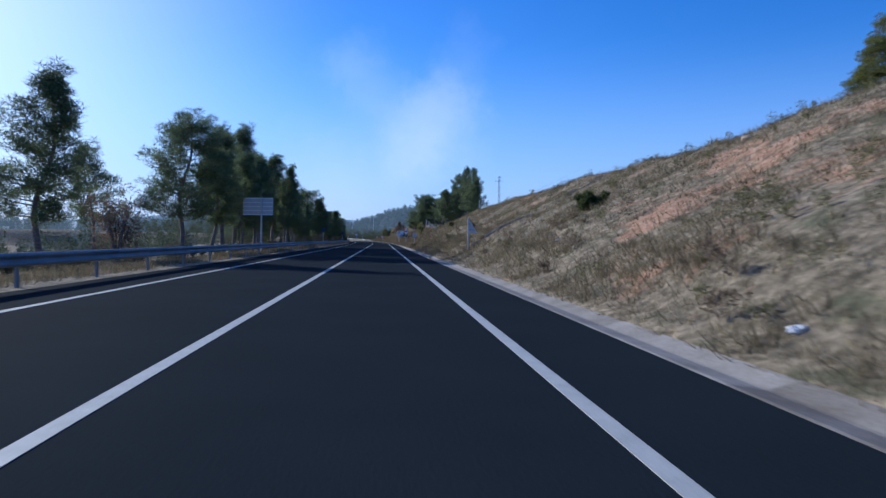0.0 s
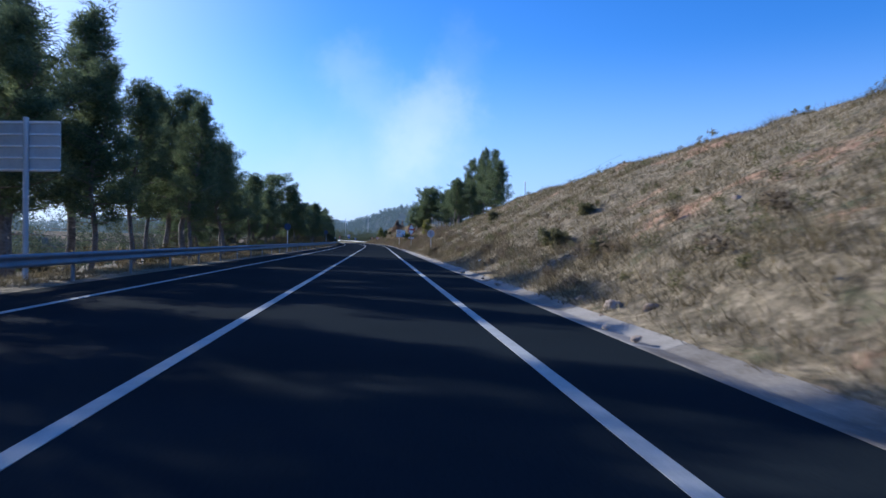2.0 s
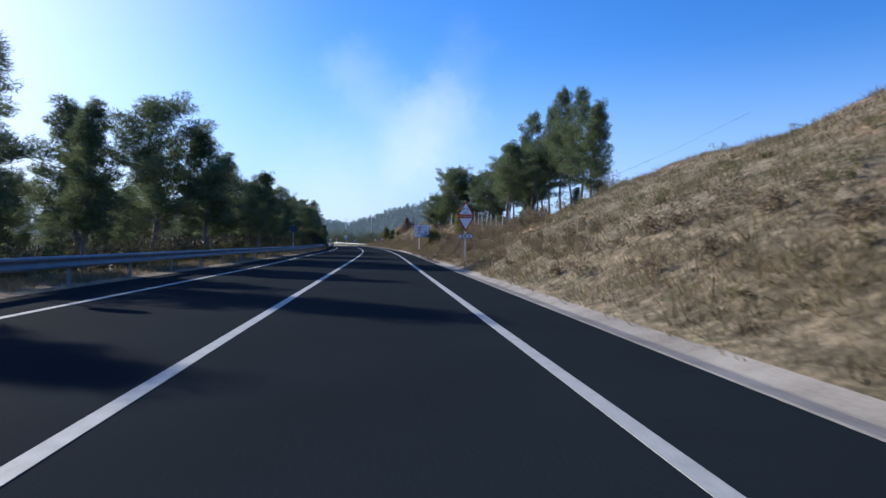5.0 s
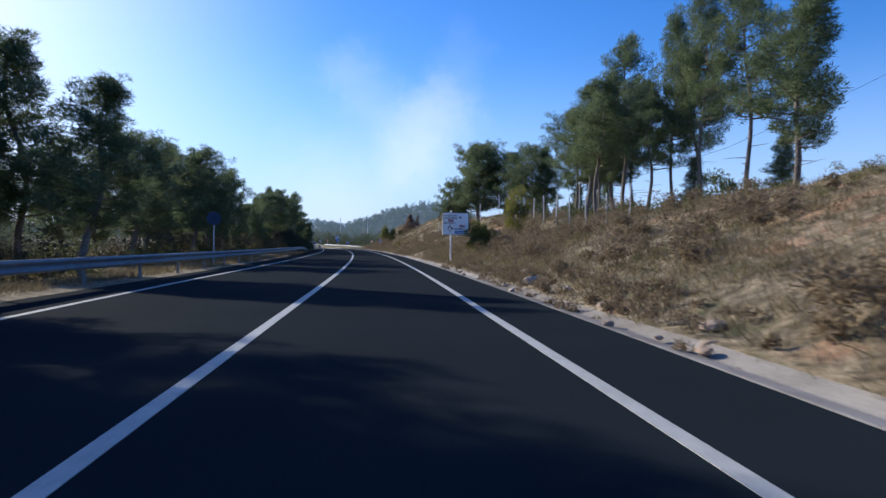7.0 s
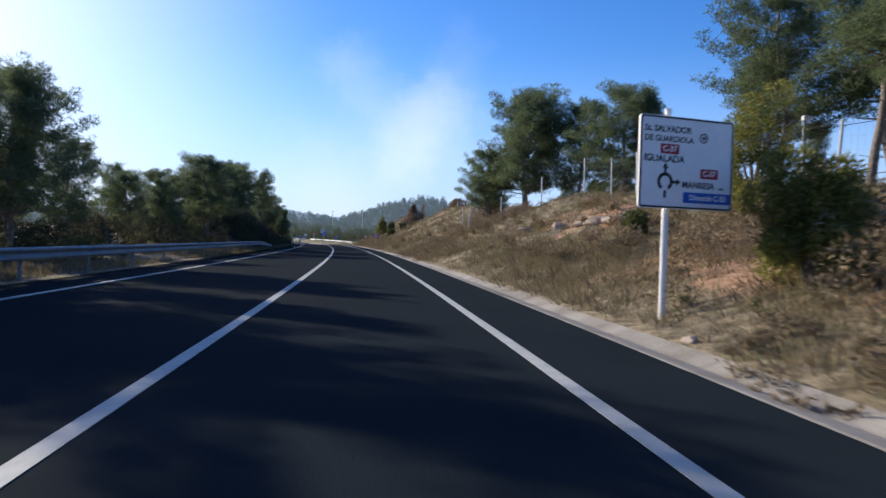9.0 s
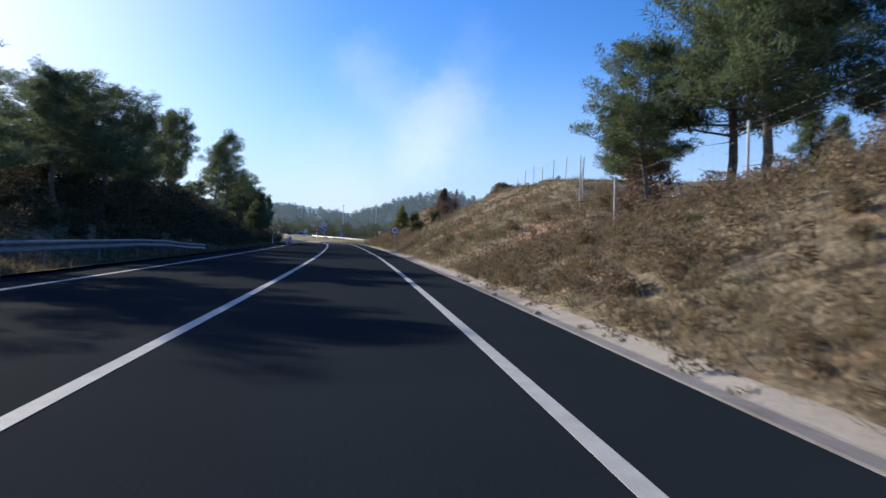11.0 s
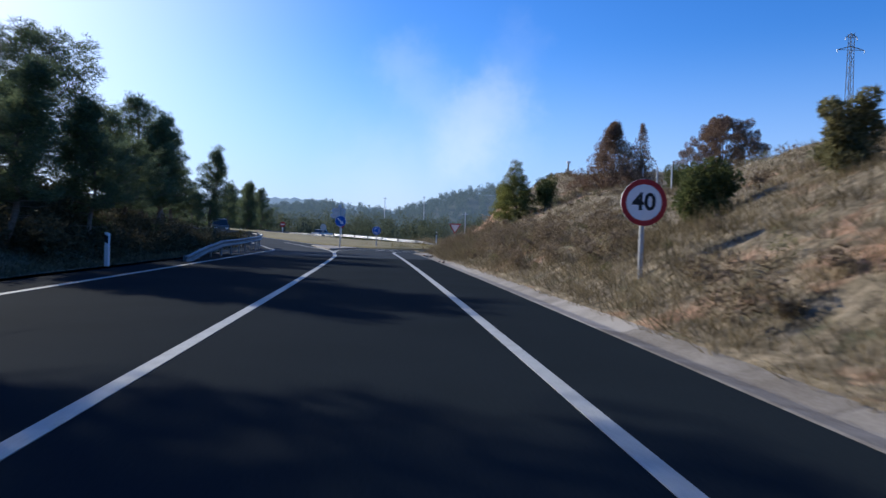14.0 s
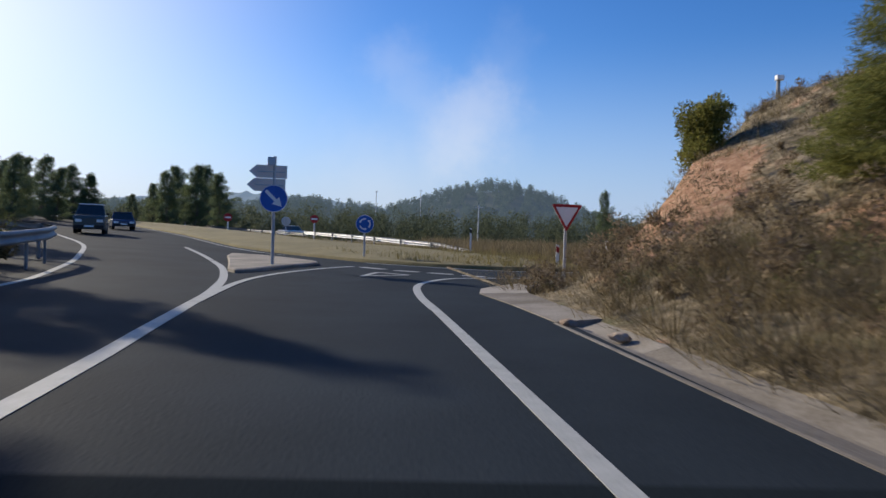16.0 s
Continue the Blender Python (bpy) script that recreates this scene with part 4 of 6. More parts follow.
def make_pine(style, count):
    """A pine 10 m high with its foot at the origin: limbs that sweep up, each carrying tufts of needles over its outer half."""
    tree = new("pine_tree")
    bm = bmesh.new()
    lean = rand(-0.6, 0.6), rand(-0.6, 0.6)
    wob = rand(0, 6)
    n = 12
    pts = [Vector((lean[0] * (k / n) ** 1.5 + 0.13 * math.sin(k * 0.8 + wob), lean[1] * (k / n) ** 1.5 + 0.13 * math.cos(k * 0.9 + wob), -0.5 + 10.2 * k / n)) for k in range(n + 1)]
    r0 = {"tall": 0.1, "round": 0.125, "umbrella": 0.115, "dense": 0.12, "bushy": 0.09}[style]
    tube(bm, pts, [r0 * (1 - 0.9 * (k / n)) + 0.012 for k in range(n + 1)], 8)

    def on_trunk(f):
        g = min(max(f, 0.0), 0.999) * n
        return pts[int(g)].lerp(pts[int(g) + 1], g - int(g))

    low, limbs, wide = {"tall": (0.31, 44, 1.8), "round": (0.33, 50, 2.6), "umbrella": (0.42, 42, 2.8), "dense": (0.06, 62, 2.1), "bushy": (0.05, 0, 1)}[style]
    centres, radii = [], []
    ga, heavy = rand(0, 6), rand(0, 6)
    for i in range(limbs):
        f = low + (0.97 - low) * (i + rand(0.0, 1.0)) / limbs
        q = (f - low) / (0.97 - low)
        ga += 2.4 + rand(-0.7, 0.7)
        if style == "tall":
            prof = (1 - q) ** 0.75 * min(1.0, 0.62 + 1.5 * q) + 0.1
        elif style == "dense":
            prof = (1.02 - q) ** 0.6 * min(1.0, 0.75 + 1.2 * q) * rand(0.8, 1.1)
        elif style == "round":
            prof = max(0.0, 1 - (1.25 * q - 0.42) ** 2) ** 0.6 * 0.95 * (1 if q < 0.85 else 0.75)
        else:
            prof = min(1.0, 0.75 + 0.6 * q) * (1.04 - q) ** 0.66
        reach = wide * prof * rand(0.45, 1.08) * (1 + 0.22 * math.cos(ga - heavy))
        out = Vector((math.cos(ga), math.sin(ga), 0))
        across = Vector((-out.y, out.x, 0))
        base = on_trunk(f - 0.02)
        climb = reach * (rand(0.1, 0.4) + 0.55 * q) if style != "umbrella" else reach * (rand(-0.05, 0.25) + 0.4 * q)
        elbow = base + out * reach * 0.5 + Vector((0, 0, climb * 0.3)) + across * rand(-0.12, 0.12) * reach
        tip = base + out * reach + Vector((0, 0, climb)) + across * rand(-0.2, 0.2) * reach
        tip.z = min(tip.z, 10.0)
        thick = 0.045 * (1.1 - f) + 0.012
        tube(bm, [base, elbow, tip], [thick, thick * 0.6, 0.006], 5, False)
        bunch = 4 + int(3.4 * reach)
        for j in range(bunch):
            w = 0.34 + 0.68 * (j + rand(0, 1)) / bunch
            on = base.lerp(elbow, w * 2) if w < 0.5 else elbow.lerp(tip, w * 2 - 1)
            side = across * rand(-0.34, 0.34) * reach * (1.15 - 0.5 * w) + Vector((0, 0, rand(-0.05, 0.3) + 0.12 * w))
            c = on + side
            if j % 2:
                tube(bm, [on, on + side * 0.5 + out * 0.08, c], [0.012, 0.009, 0.004], 3, False)
            centres.append(c)
            radii.append(rand(0.17, 0.34) * (1.12 if style != "tall" else 0.95))
            if random.random() < 0.45:      # a shoot that stands up from the tuft
                centres.append(c + Vector((rand(-0.12, 0.12), rand(-0.12, 0.12), rand(0.22, 0.42))))
                radii.append(rand(0.08, 0.15))
    for j in range(12 if limbs else 0):      # the leading shoots
        centres.append(pts[-1] + Vector((rand(-0.3, 0.3), rand(-0.3, 0.3), rand(-0.8, 0.3))))
        radii.append(rand(0.12, 0.22))
    if style == "bushy":
        for j in range(420):
            hz = 0.3 + 9.5 * (1 - math.sqrt(random.random()))
            rr = 2.15 * (1 - hz / 10.3) ** 0.85 * math.sqrt(rand(0.15, 1.0)) * (1 + 0.2 * math.sin(hz * 2.1 + j))
            a = rand(0, 6.28)
            centres.append(Vector((math.cos(a) * rr, math.sin(a) * rr, hz)))
            radii.append(rand(0.2, 0.42))
    for j in range(9):      # bare dead twigs low on the trunk
        f = rand(0.1, max(0.2, low + 0.05))
        a = rand(0, 6.28)
        b = on_trunk(f)
        ln = rand(0.5, 1.2)
        tube(bm, [b, b + Vector((math.cos(a) * 0.5, math.sin(a) * 0.5, 0.0)) * ln, b + Vector((math.cos(a + 0.3), math.sin(a + 0.3), rand(-0.1, 0.25))) * ln], [0.02, 0.012, 0.004], 4, False)
    part("trunk", bm, BARK, tree, smooth=True)
    crown = new("crown", tri_mesh("crown", leaf_cloud(centres, radii, count, 0.2, 0.03, 0.9, 0.55), NEEDLES if style != "bushy" else YOUNG_NEEDLES))
    crown.parent = tree
    return tree


PINES = {}
for style, count, number in (("tall", 26000, 5), ("round", 44000, 4), ("umbrella", 24000, 4), ("dense", 36000, 3), ("bushy", 60000, 2)):
    PINES[style] = [make_pine(style, count) for k in range(number)]
used = {}


def pine(x, y, top, half, style=None, label="", turn=None):
    """Plants a pine whose tip reaches the height top and whose crown is about 2 * half wide."""
    z = land(x, y)
    h = max(top - z, 2.5)
    if style is None:
        style = "dense" if y > 300 else "umbrella" if top > 17.5 and x > 0 else "round" if half / h > 0.265 else "tall"
    width = {"tall": 1.35, "round": 2.35, "umbrella": 2.35, "dense": 2.0, "bushy": 2.2}[style]
    k = used.get(style, 0)
    used[style] = k + 1
    src = PINES[style][k % len(PINES[style])]
    w = min(max(half / width, 0.1 * h * 0.6), 0.1 * h * 1.7)
    m = pose(x, y, z - 0.05, rand(-2, 2), rand(-2, 2), rand(0, 360) if turn is None else turn)
    if k < len(PINES[style]):
        ob = src
        ob.matrix_basis = m
    else:
        ob = copy_thing(src, m)
    ob.scale = (w, w, h / 10.5)
    return tagged(ob, label or {"tall": "slender dark green pine with a bare lower trunk", "round": "full-crowned dark green pine on a bare trunk",
                                "umbrella": "umbrella-crowned pine on a long bare trunk", "dense": "dense dark pine leafed almost to the ground", "bushy": "young bushy green pine leafed to the ground"}[style], "tree", "roadside pines")


# pines left of the road: x, y, height of the tip, half width
for row in (
    (-19.0, 37.6, 11.1, 2.6), (-20.5, 49.1, 8.3, 2.5, "umbrella"), (-14.0, 46.4, 10.0, 3.4), (-14.0, 59.7, 11.6, 3.0),
    (-11.5, 53.9, 8.5, 1.9), (-13.0, 68.8, 10.1, 1.8), (-12.5, 49.5, 9.5, 1.9), (-10.5, 70.2, 9.4, 1.5),
    (-14.0, 74.4, 11.2, 1.7), (-12.0, 61.6, 9.0, 1.7),
    (-12.5, 77.0, 11.3, 2.6), (-12.0, 85.5, 9.4, 2.3), (-11.0, 80.5, 8.5, 2.7), (-15.0, 97.3, 7.8, 1.9),
    (-14.0, 104.2, 8.5, 2.3), (-14.0, 123.6, 10.7, 3.6), (-11.5, 126.3, 9.2, 2.2), (-13.0, 138.1, 9.0, 2.0),
    (-10.0, 135.9, 7.4, 1.9), (-15.0, 81.6, 12.5, 2.6),
    (-14.0, 151.3, 8.0, 3.9), (-13.0, 194.9, 7.6, 3.4), (-12.5, 157.5, 7.6, 2.6), (-14.0, 207.1, 8.0, 3.2),
    (-16.0, 159.2, 8.0, 1.5), (-15.0, 160.9, 8.7, 1.9), (-14.0, 163.1, 8.7, 1.6), (-13.0, 167.0, 7.2, 2.0),
    (-15.0, 189.5, 5.9, 2.4), (-14.0, 202.9, 7.8, 3.2), (-15.0, 170.9, 8.0, 2.4), (-16.0, 178.0, 6.4, 1.9),
    (-15.0, 184.2, 5.1, 1.7), (-14.0, 186.3, 5.0, 1.3), (-16.0, 208.3, 8.5, 2.9), (-19.0, 217.3, 8.8, 1.4),
    (-19.0, 221.9, 9.1, 1.7),
    (-19.0, 226.7, 10.4, 1.7), (-18.0, 228.9, 10.9, 2.2), (-17.0, 239.0, 10.3, 2.0, "umbrella"), (-17.0, 242.4, 11.8, 2.9, "umbrella"),
    (-17.0, 257.4, 5.0, 2.2), (-21.0, 237.6, 12.2, 1.5), (-18.0, 251.1, 8.1, 2.5), (-20.0, 262.0, 7.4, 1.3),
    (-20.0, 265.6, 9.0, 2.7, "umbrella"), (-21.0, 270.7, 9.0, 1.6), (-22.0, 275.8, 8.1, 1.9), (-24.0, 284.5, 4.7, 1.5),
    (-52.0, 334.1, 9.1, 3.9), (-52.0, 345.5, 9.4, 5.3), (-56.0, 372.4, 6.9, 4.8), (-42.0, 356.1, 10.8, 6.3),
    (-44.0, 376.5, 13.0, 5.1), (-60.0, 352.5, 11.2, 4.2), (-50.0, 327.5, 8.0, 3.2), (-46.0, 357.0, 7.9, 3.6),
    (-44.0, 319.7, 7.9, 3.5), (-19.0, 274.1, 7.2, 1.3), (-17.0, 253.2, 6.1, 1.2), (-15.0, 251.0, 5.8, 1.1),
    (-18.0, 263.8, 7.2, 1.5), (-15.0, 246.6, 5.9, 1.2), (-46.0, 330.7, 7.6, 4.0), (-50.0, 345.9, 8.3, 3.8),
    (-40.0, 346.7, 9.1, 5.1), (-38.0, 351.7, 10.5, 4.8), (-39.0, 365.3, 10.7, 3.8),
):
    pine(*row)
# pines right of the road: x, y, height of the tip, half width
for row in (
    (21.0, 149.3, 18.8, 3.0), (20.0, 143.9, 15.8, 2.3),
    (12.3, 198.0, 14.9, 3.7), (17.0, 196.8, 14.0, 3.2), (19.0, 163.4, 18.8, 3.2), (19.0, 155.2, 18.4, 2.3),
    (19.5, 152.1, 19.4, 2.6), (13.0, 201.6, 15.8, 3.9), (17.5, 189.1, 13.9, 3.6), (17.0, 169.4, 13.9, 3.1),
    (19.0, 165.7, 15.4, 2.5), (19.0, 187.2, 12.9, 1.7), (10.0, 202.7, 10.2, 2.6), (11.0, 206.4, 8.5, 1.9),
    (12.0, 209.6, 6.5, 1.0),
):
    pine(*row)


pine(17.5, 155.0, 12.9, 2.6, "umbrella")
# more pines crowding behind the fence, and young ones under them
for row in ((22.5, 158.0, 16.2, 2.8), (14.6, 157.5, 14.0, 3.0), (15.8, 162.6, 14.4, 3.0), (21.5, 168.5, 15.6, 2.9), (22.5, 180.0, 14.2, 3.0), (16.0, 160.5, 12.2, 2.2)):
    pine(*row, "umbrella")
for row in ((23.5, 150.0, 8.2, 2.3), (24.5, 163.0, 8.8, 2.4), (21.0, 173.0, 7.8, 2.0), (24.0, 186.0, 9.0, 2.5), (20.5, 195.0, 8.6, 2.2), (18.0, 203.5, 8.0, 2.2), (21.5, 207.0, 8.4, 2.4), (26.0, 198.0, 9.5, 2.8)):
    pine(*row, "dense")
for row in ((-13.2, 112.0, 7.8, 1.6), (-13.8, 137.0, 7.4, 1.5)):
    pine(*row)
for row in ((-14.8, 65.5, 13.0, 2.6),  (-18.0, 100.0, 7.8, 2.2), (-16.0, 109.0, 8.2, 2.3), (-15.5, 116.0, 8.8, 2.3), (-17.5, 131.0, 8.6, 2.3)):
    pine(*row)
# a second, looser row of pines behind the guard rail
for k in range(15):
    yy = 118 + 6.0 * k + rand(-1.5, 1.5)
    pine(centre(yy) - rand(17.5, 26.0), yy, rand(5.5, 8.0), rand(1.5, 2.3))


# pines crowding the shaded bank
for k in range(16):
    yy = 206 + 3.2 * k + rand(-1.2, 1.2)
    pine(centre(yy) - rand(11.5, 17.0), yy, rand(5.4, 7.8) - 0.03 * max(0, yy - 235), rand(1.9, 2.6), "round")


# ---- shrubs and broadleaved trees ----
def make_bush(name, label, x, y, w, h, mat, count, z=None, size=0.11, stems=7, category="shrub", pointed=False):
    """A shrub of its own: stems that fork from the foot and a ragged crown of leaves."""
    z = land(x, y) - 0.05 if z is None else z
    ob = thing(name, label, category, (x, y, z), turn=rand(0, 360))
    centres, radii = [], []
    for k in range(stems):
        bm = bmesh.new()
        a = 2 * math.pi * k / stems + rand(-0.4, 0.4)
        reach = w * 0.38 * rand(0.3, 1.0)
        top = h * rand(0.55, 0.9)
        if pointed:
            top = h * (0.25 + 0.7 * k / stems)
            reach = w * 0.5 * (1.02 - top / h) ** 0.75
        tip = Vector((math.cos(a) * reach, math.sin(a) * reach, top))
        mid = Vector((math.cos(a) * reach * 0.35, math.sin(a) * reach * 0.35, top * 0.5))
        tube(bm, [(0, 0, 0), mid, tip], [0.02 + 0.012 * h, 0.012 + 0.006 * h, 0.006], 5, False)
        part("stem", bm, BARK, ob)
        for j in range(3):
            c = mid.lerp(tip, 0.2 + 0.45 * j) + Vector((rand(-1, 1) * w * 0.1, rand(-1, 1) * w * 0.1, rand(-0.06, 0.06) * h))
            centres.append(c)
            radii.append(min(w, h) * (rand(0.14, 0.26) if not pointed else rand(0.1, 0.17)))
        centres.append(Vector((math.cos(a) * w * 0.28, math.sin(a) * w * 0.28, h * rand(0.12, 0.35))))
        radii.append(min(w, h) * rand(0.16, 0.25))
    if mat is BROWN_LEAF and w > 1.4 and count > 3600:
        centres, radii = [], []
        for k in range(420):
            q = random.random() ** (1.5 if pointed else 1.0)
            a, r = rand(0, 6.28), math.sqrt(rand(0.05, 1.0))
            lump = 1 + 0.22 * math.sin(3 * a + 5 * q) + 0.12 * math.sin(7 * a - 9 * q)
            prof = (1 - q) ** 1.05 * min(1.0, 0.5 + 4 * q) if pointed else math.sin(math.pi * min(1.0, 0.25 + 0.72 * q)) ** 0.6
            centres.append(Vector((math.cos(a) * r * w * 0.5 * prof * lump, math.sin(a) * r * w * 0.5 * prof * lump, h * (0.05 + 0.92 * q + rand(-0.03, 0.03)))))
            radii.append(w * rand(0.025, 0.06))
    leaves = new("foliage", tri_mesh("foliage", leaf_cloud(centres, radii, count, size, size * 0.42, 0.9), mat))
    leaves.parent = ob
    return ob


def young_pine(x, y, top, half):
    return pine(x, y, top, half, "bushy")


make_bush("holm_oak_shrub", "dense dark green shrub on the bare slope", 7.9, 24.2, 1.35, 0.75, SHRUB_LEAF, 5000)
make_bush("green_shrub", "green broom shrub on the dry slope", 8.9, 83.0, 1.0, 0.7, SCRUB_LEAF, 2600)
make_bush("green_shrub", "low green shrub among dry grass", 5.9, 54.4, 1.2, 0.6, SCRUB_LEAF, 3000)
make_bush("green_shrub", "small green shrub high on the slope", 8.0, 57.8, 0.7, 0.45, SCRUB_LEAF, 1500)
make_bush("green_shrub", "low green shrub near the gutter", 5.2, 48.3, 0.6, 0.35, SCRUB_LEAF, 1000)
make_bush("dry_shrub", "withered brown shrub beside the gutter", 3.85, 78.6, 0.85, 0.65, DARK_WEED, 1800)
make_bush("holm_oak_shrub", "rounded dark shrub on the red bank", 7.7, 162.5, 0.8, 0.85, SHRUB_LEAF, 3000)
make_bush("green_shrub", "tall yellowish green shrub beside the direction board", 5.5, 151.3, 1.6, 1.9, BROOM_LEAF, 14000, size=0.09)
make_bush("green_shrub", "upright green juniper shrub on the bank", 9.4, 159.0, 1.9, 3.4, BROOM_LEAF, 12000, size=0.09)
make_bush("green_shrub", "small green shrub on the stony slope", 2.8, 213.3, 0.85, 0.5, BROOM_LEAF, 1800)
make_bush("holm_oak_shrub", "dark green bush on the shaded slope", 2.2, 243.5, 1.4, 1.4, SHRUB_LEAF, 8000)
make_bush("holm_oak_shrub", "dark rounded bush between the brown oaks", 11.15, 269.2, 2.0, 1.7, SHRUB_LEAF, 6000)
make_bush("holm_oak_shrub", "dark bush below the fence", 7.3, 256.9, 1.5, 1.1, SHRUB_LEAF, 5000)
make_bush("holm_oak_shrub", "dark rounded bush beside the young pine", 2.95, 267.9, 1.7, 1.7, SHRUB_LEAF, 7000)
make_bush("green_shrub", "clipped-looking green bush on the edge of the bank", 1.5, 276.0, 1.5, 2.2, BROOM_LEAF, 12000, z=land(1.5, 276.0) - 0.45, stems=13)
make_bush("green_shrub", "yellowish green shrub leaning on the slope", 3.95, 241.4, 1.1, 1.45, SCRUB_LEAF, 8000)
make_bush("oak_tree", "young oak with withered red-brown leaves", 7.1, 268.5, 6.4, 4.5, BROWN_LEAF, 60000, z=land(6.9, 268.5) - 0.4, size=0.085, stems=26, category="tree", pointed=True)
make_bush("oak_tree", "thin leafless-looking oak behind the bank", 8.9, 268.7, 2.9, 4.2, BROWN_LEAF, 8000, size=0.08, stems=16, category="tree", pointed=True)
make_bush("oak_tree", "broad oak with dry brown leaves near the fence", 16.6, 274.7, 5.6, 4.5, BROWN_LEAF, 64000, z=land(16.6, 274.7) - 0.5, size=0.1, stems=20, category="tree")
make_bush("oak_tree", "small oak with tawny leaves beside the fence", 10.5, 203.5, 2.6, 2.8, BROWN_LEAF, 6000, size=0.13, stems=8, category="tree")
make_bush("oak_tree", "leafless tawny sapling behind the guard rail", -11.5, 29.5, 2.6, 3.6, BROWN_LEAF, 3500, size=0.12, stems=9, category="tree")
young_pine(1.2, 268.1, 6.2, 1.75)
young_pine(15.3, 18.8, 8.6, 1.2)
make_bush("oak_sapling", "thin sapling with a few withered tawny leaves on the crest", 16.5, 128.0, 2.0, 2.5, BROWN_LEAF, 1500, size=0.1, stems=9, category="tree")


# ---- wire fence on the cutting ----
def wire_fence(label, rows, wires=6, high=2.12, r=0.045):
    """Steel posts with wires and uprights between: rows of x, y."""
    f = thing("wire_fence", label, "fence", (0, 0, 0), "wire fences")
    tops = []
    for x, y in rows:
        z = land(x, y)
        bm = bmesh.new()
        tube(bm, [(0, 0, -0.3), (0, 0, high), (0, 0, high + 0.03)], [r, r, r * 0.7], 8)
        p = part("post", bm, POLE_STEEL, f)
        p.matrix_basis = pose(x, y, z, rand(-2, 2), rand(-2, 2), 0)
        tops.append(Vector((x, y, z)))
    for (a, b) in zip(tops, tops[1:]):
        bm = bmesh.new()
        for k in range(wires):
            h = 0.15 + k * (high - 0.22) / (wires - 1)
            tube(bm, [a + Vector((0, 0, h)), (a + b) / 2 + Vector((0, 0, h - 0.02)), b + Vector((0, 0, h))], [0.002] * 3, 3, False)
        n = 14
        for k in range(1, n):
            q = a.lerp(b, k / n)
            tube(bm, [q + Vector((0, 0, 0.1)), q + Vector((0, 0, high - 0.07))], [0.0015] * 2, 3, False)
        part("wire_mesh", bm, GALVANISED, f)
    return f


wire_fence("tall wire fence on steel posts between the pines and the road", [(12.45 + 0.03 * k, 145.8 + 3.6 * k) for k in range(10)] + [(12.4, 182), (11.3, 188), (9.6, 194), (8.0, 200.5)])
wire_fence("tall wire fence on steel posts over the stony slope", [(8.1, 205.6), (9.4, 209.5), (10.9, 214.5)] + [(11.9 + 0.02 * k, 218.5 + 3.6 * k) for k in range(14)], 6, 1.75, 0.034)
wire_fence("short wire fence on grey steel posts beside the brown oaks", [(7.84, 260.8), (8.35, 264.3), (8.55, 267.2)], 6, 1.45, 0.04)


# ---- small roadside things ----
# dark copy of the sign back: its shaded side put into the colour
SIGN_SHADE = material("shaded_sign_back", (0.03, 0.055, 0.11), 0.6, dark=(0.02, 0.04, 0.085), scale=3, fine=20, bump=0)


def back_disc(x, y, z, r, label, blue=False, high=1.66):
    s = thing("round_sign", label, "road sign", (x, y, z), turn=180 if not blue else 4)
    pole(s, high + 0.3, 0.04)
    bm = bmesh.new()
    plate(bm, circle(r, 0, high) if not blue else circle(r * 1.08, 0, high, 8, 22.5, 382.5), -0.012, 0.012)
    part("sign_plate", bm, SIGN_SHADE if blue else SIGN_BACK, s)
    brackets(s, (high - 0.12, high + 0.12))


back_disc(4.3, 86.2, 0.1, 0.31, "round sign with its bare grey back showing, on a pole")


back_disc(-8.6, 96.5, -0.05, 0.31, "eight-sided sign, shade painted on its back, behind the guard rail", True, 2.4)
back_disc(-9.0, 148.5, -0.05, 0.35, "eight-sided sign, shade painted on its back, before roadside pines", True, 2.5)


def no_entry(x, y, z, high):
    s = thing("no_entry_sign", "small round red sign with a pale bar on a white post", "road sign", (x, y, z), turn=10)
    pole(s, high + 0.3, 0.07, 0.07, SIGN_WHITE)
    bm = bmesh.new()
    plate(bm, circle(0.4, 0, high), -0.012, 0.012)
    pl = part("sign_plate", bm, SIGN_RED, s)
    bm = bmesh.new()
    plate(bm, round_rect(0.56, 0.13, 0.02, 0, high), -0.016, -0.0125)
    part("bar", bm, SIGN_WHITE, pl)


no_entry(-24.8, 322.0, rise(-24.8, 322.0) - 0.1, 1.82)
back_disc(-18.4, 318.0, rise(-18.4, 318.0) - 0.1, 0.42, "round sign with a dark grey back beyond the island", False, 1.84)
# this sign is put in place of a plain red and white pole
no_entry(-16.5, 322.0, rise(-16.5, 322.0) - 0.1, 2.28)


def drain_channel():
    """A stepped concrete channel that runs down the slope into the gutter."""
    s = thing("drain_channel", "narrow concrete drain channel running down the grassy slope", "drain channel", (0, 0, 0))
    for k in (0, 1, 2, 3, 4, 5, 9, 10, 11, 12):
        t = 0.03 + k / 13
        x, y = 4.4 + 9.6 * t, 36.4 + 0.6 * t + 3.0 * t * t
        z = land(x, y)
        bm = bmesh.new()
        for side in (-1, 1):
            box(bm, (0.78, 0.06, 0.1), (0, side * 0.15, 0.02), bevel=0.012)
        box(bm, (0.78, 0.26, 0.05), (0, 0, -0.03), bevel=0.008)
        o = part("channel_piece", bm, CONCRETE, s)
        o.matrix_basis = pose(x, y, z + 0.03, 0, -28, 10 + 12 * t)


drain_channel()


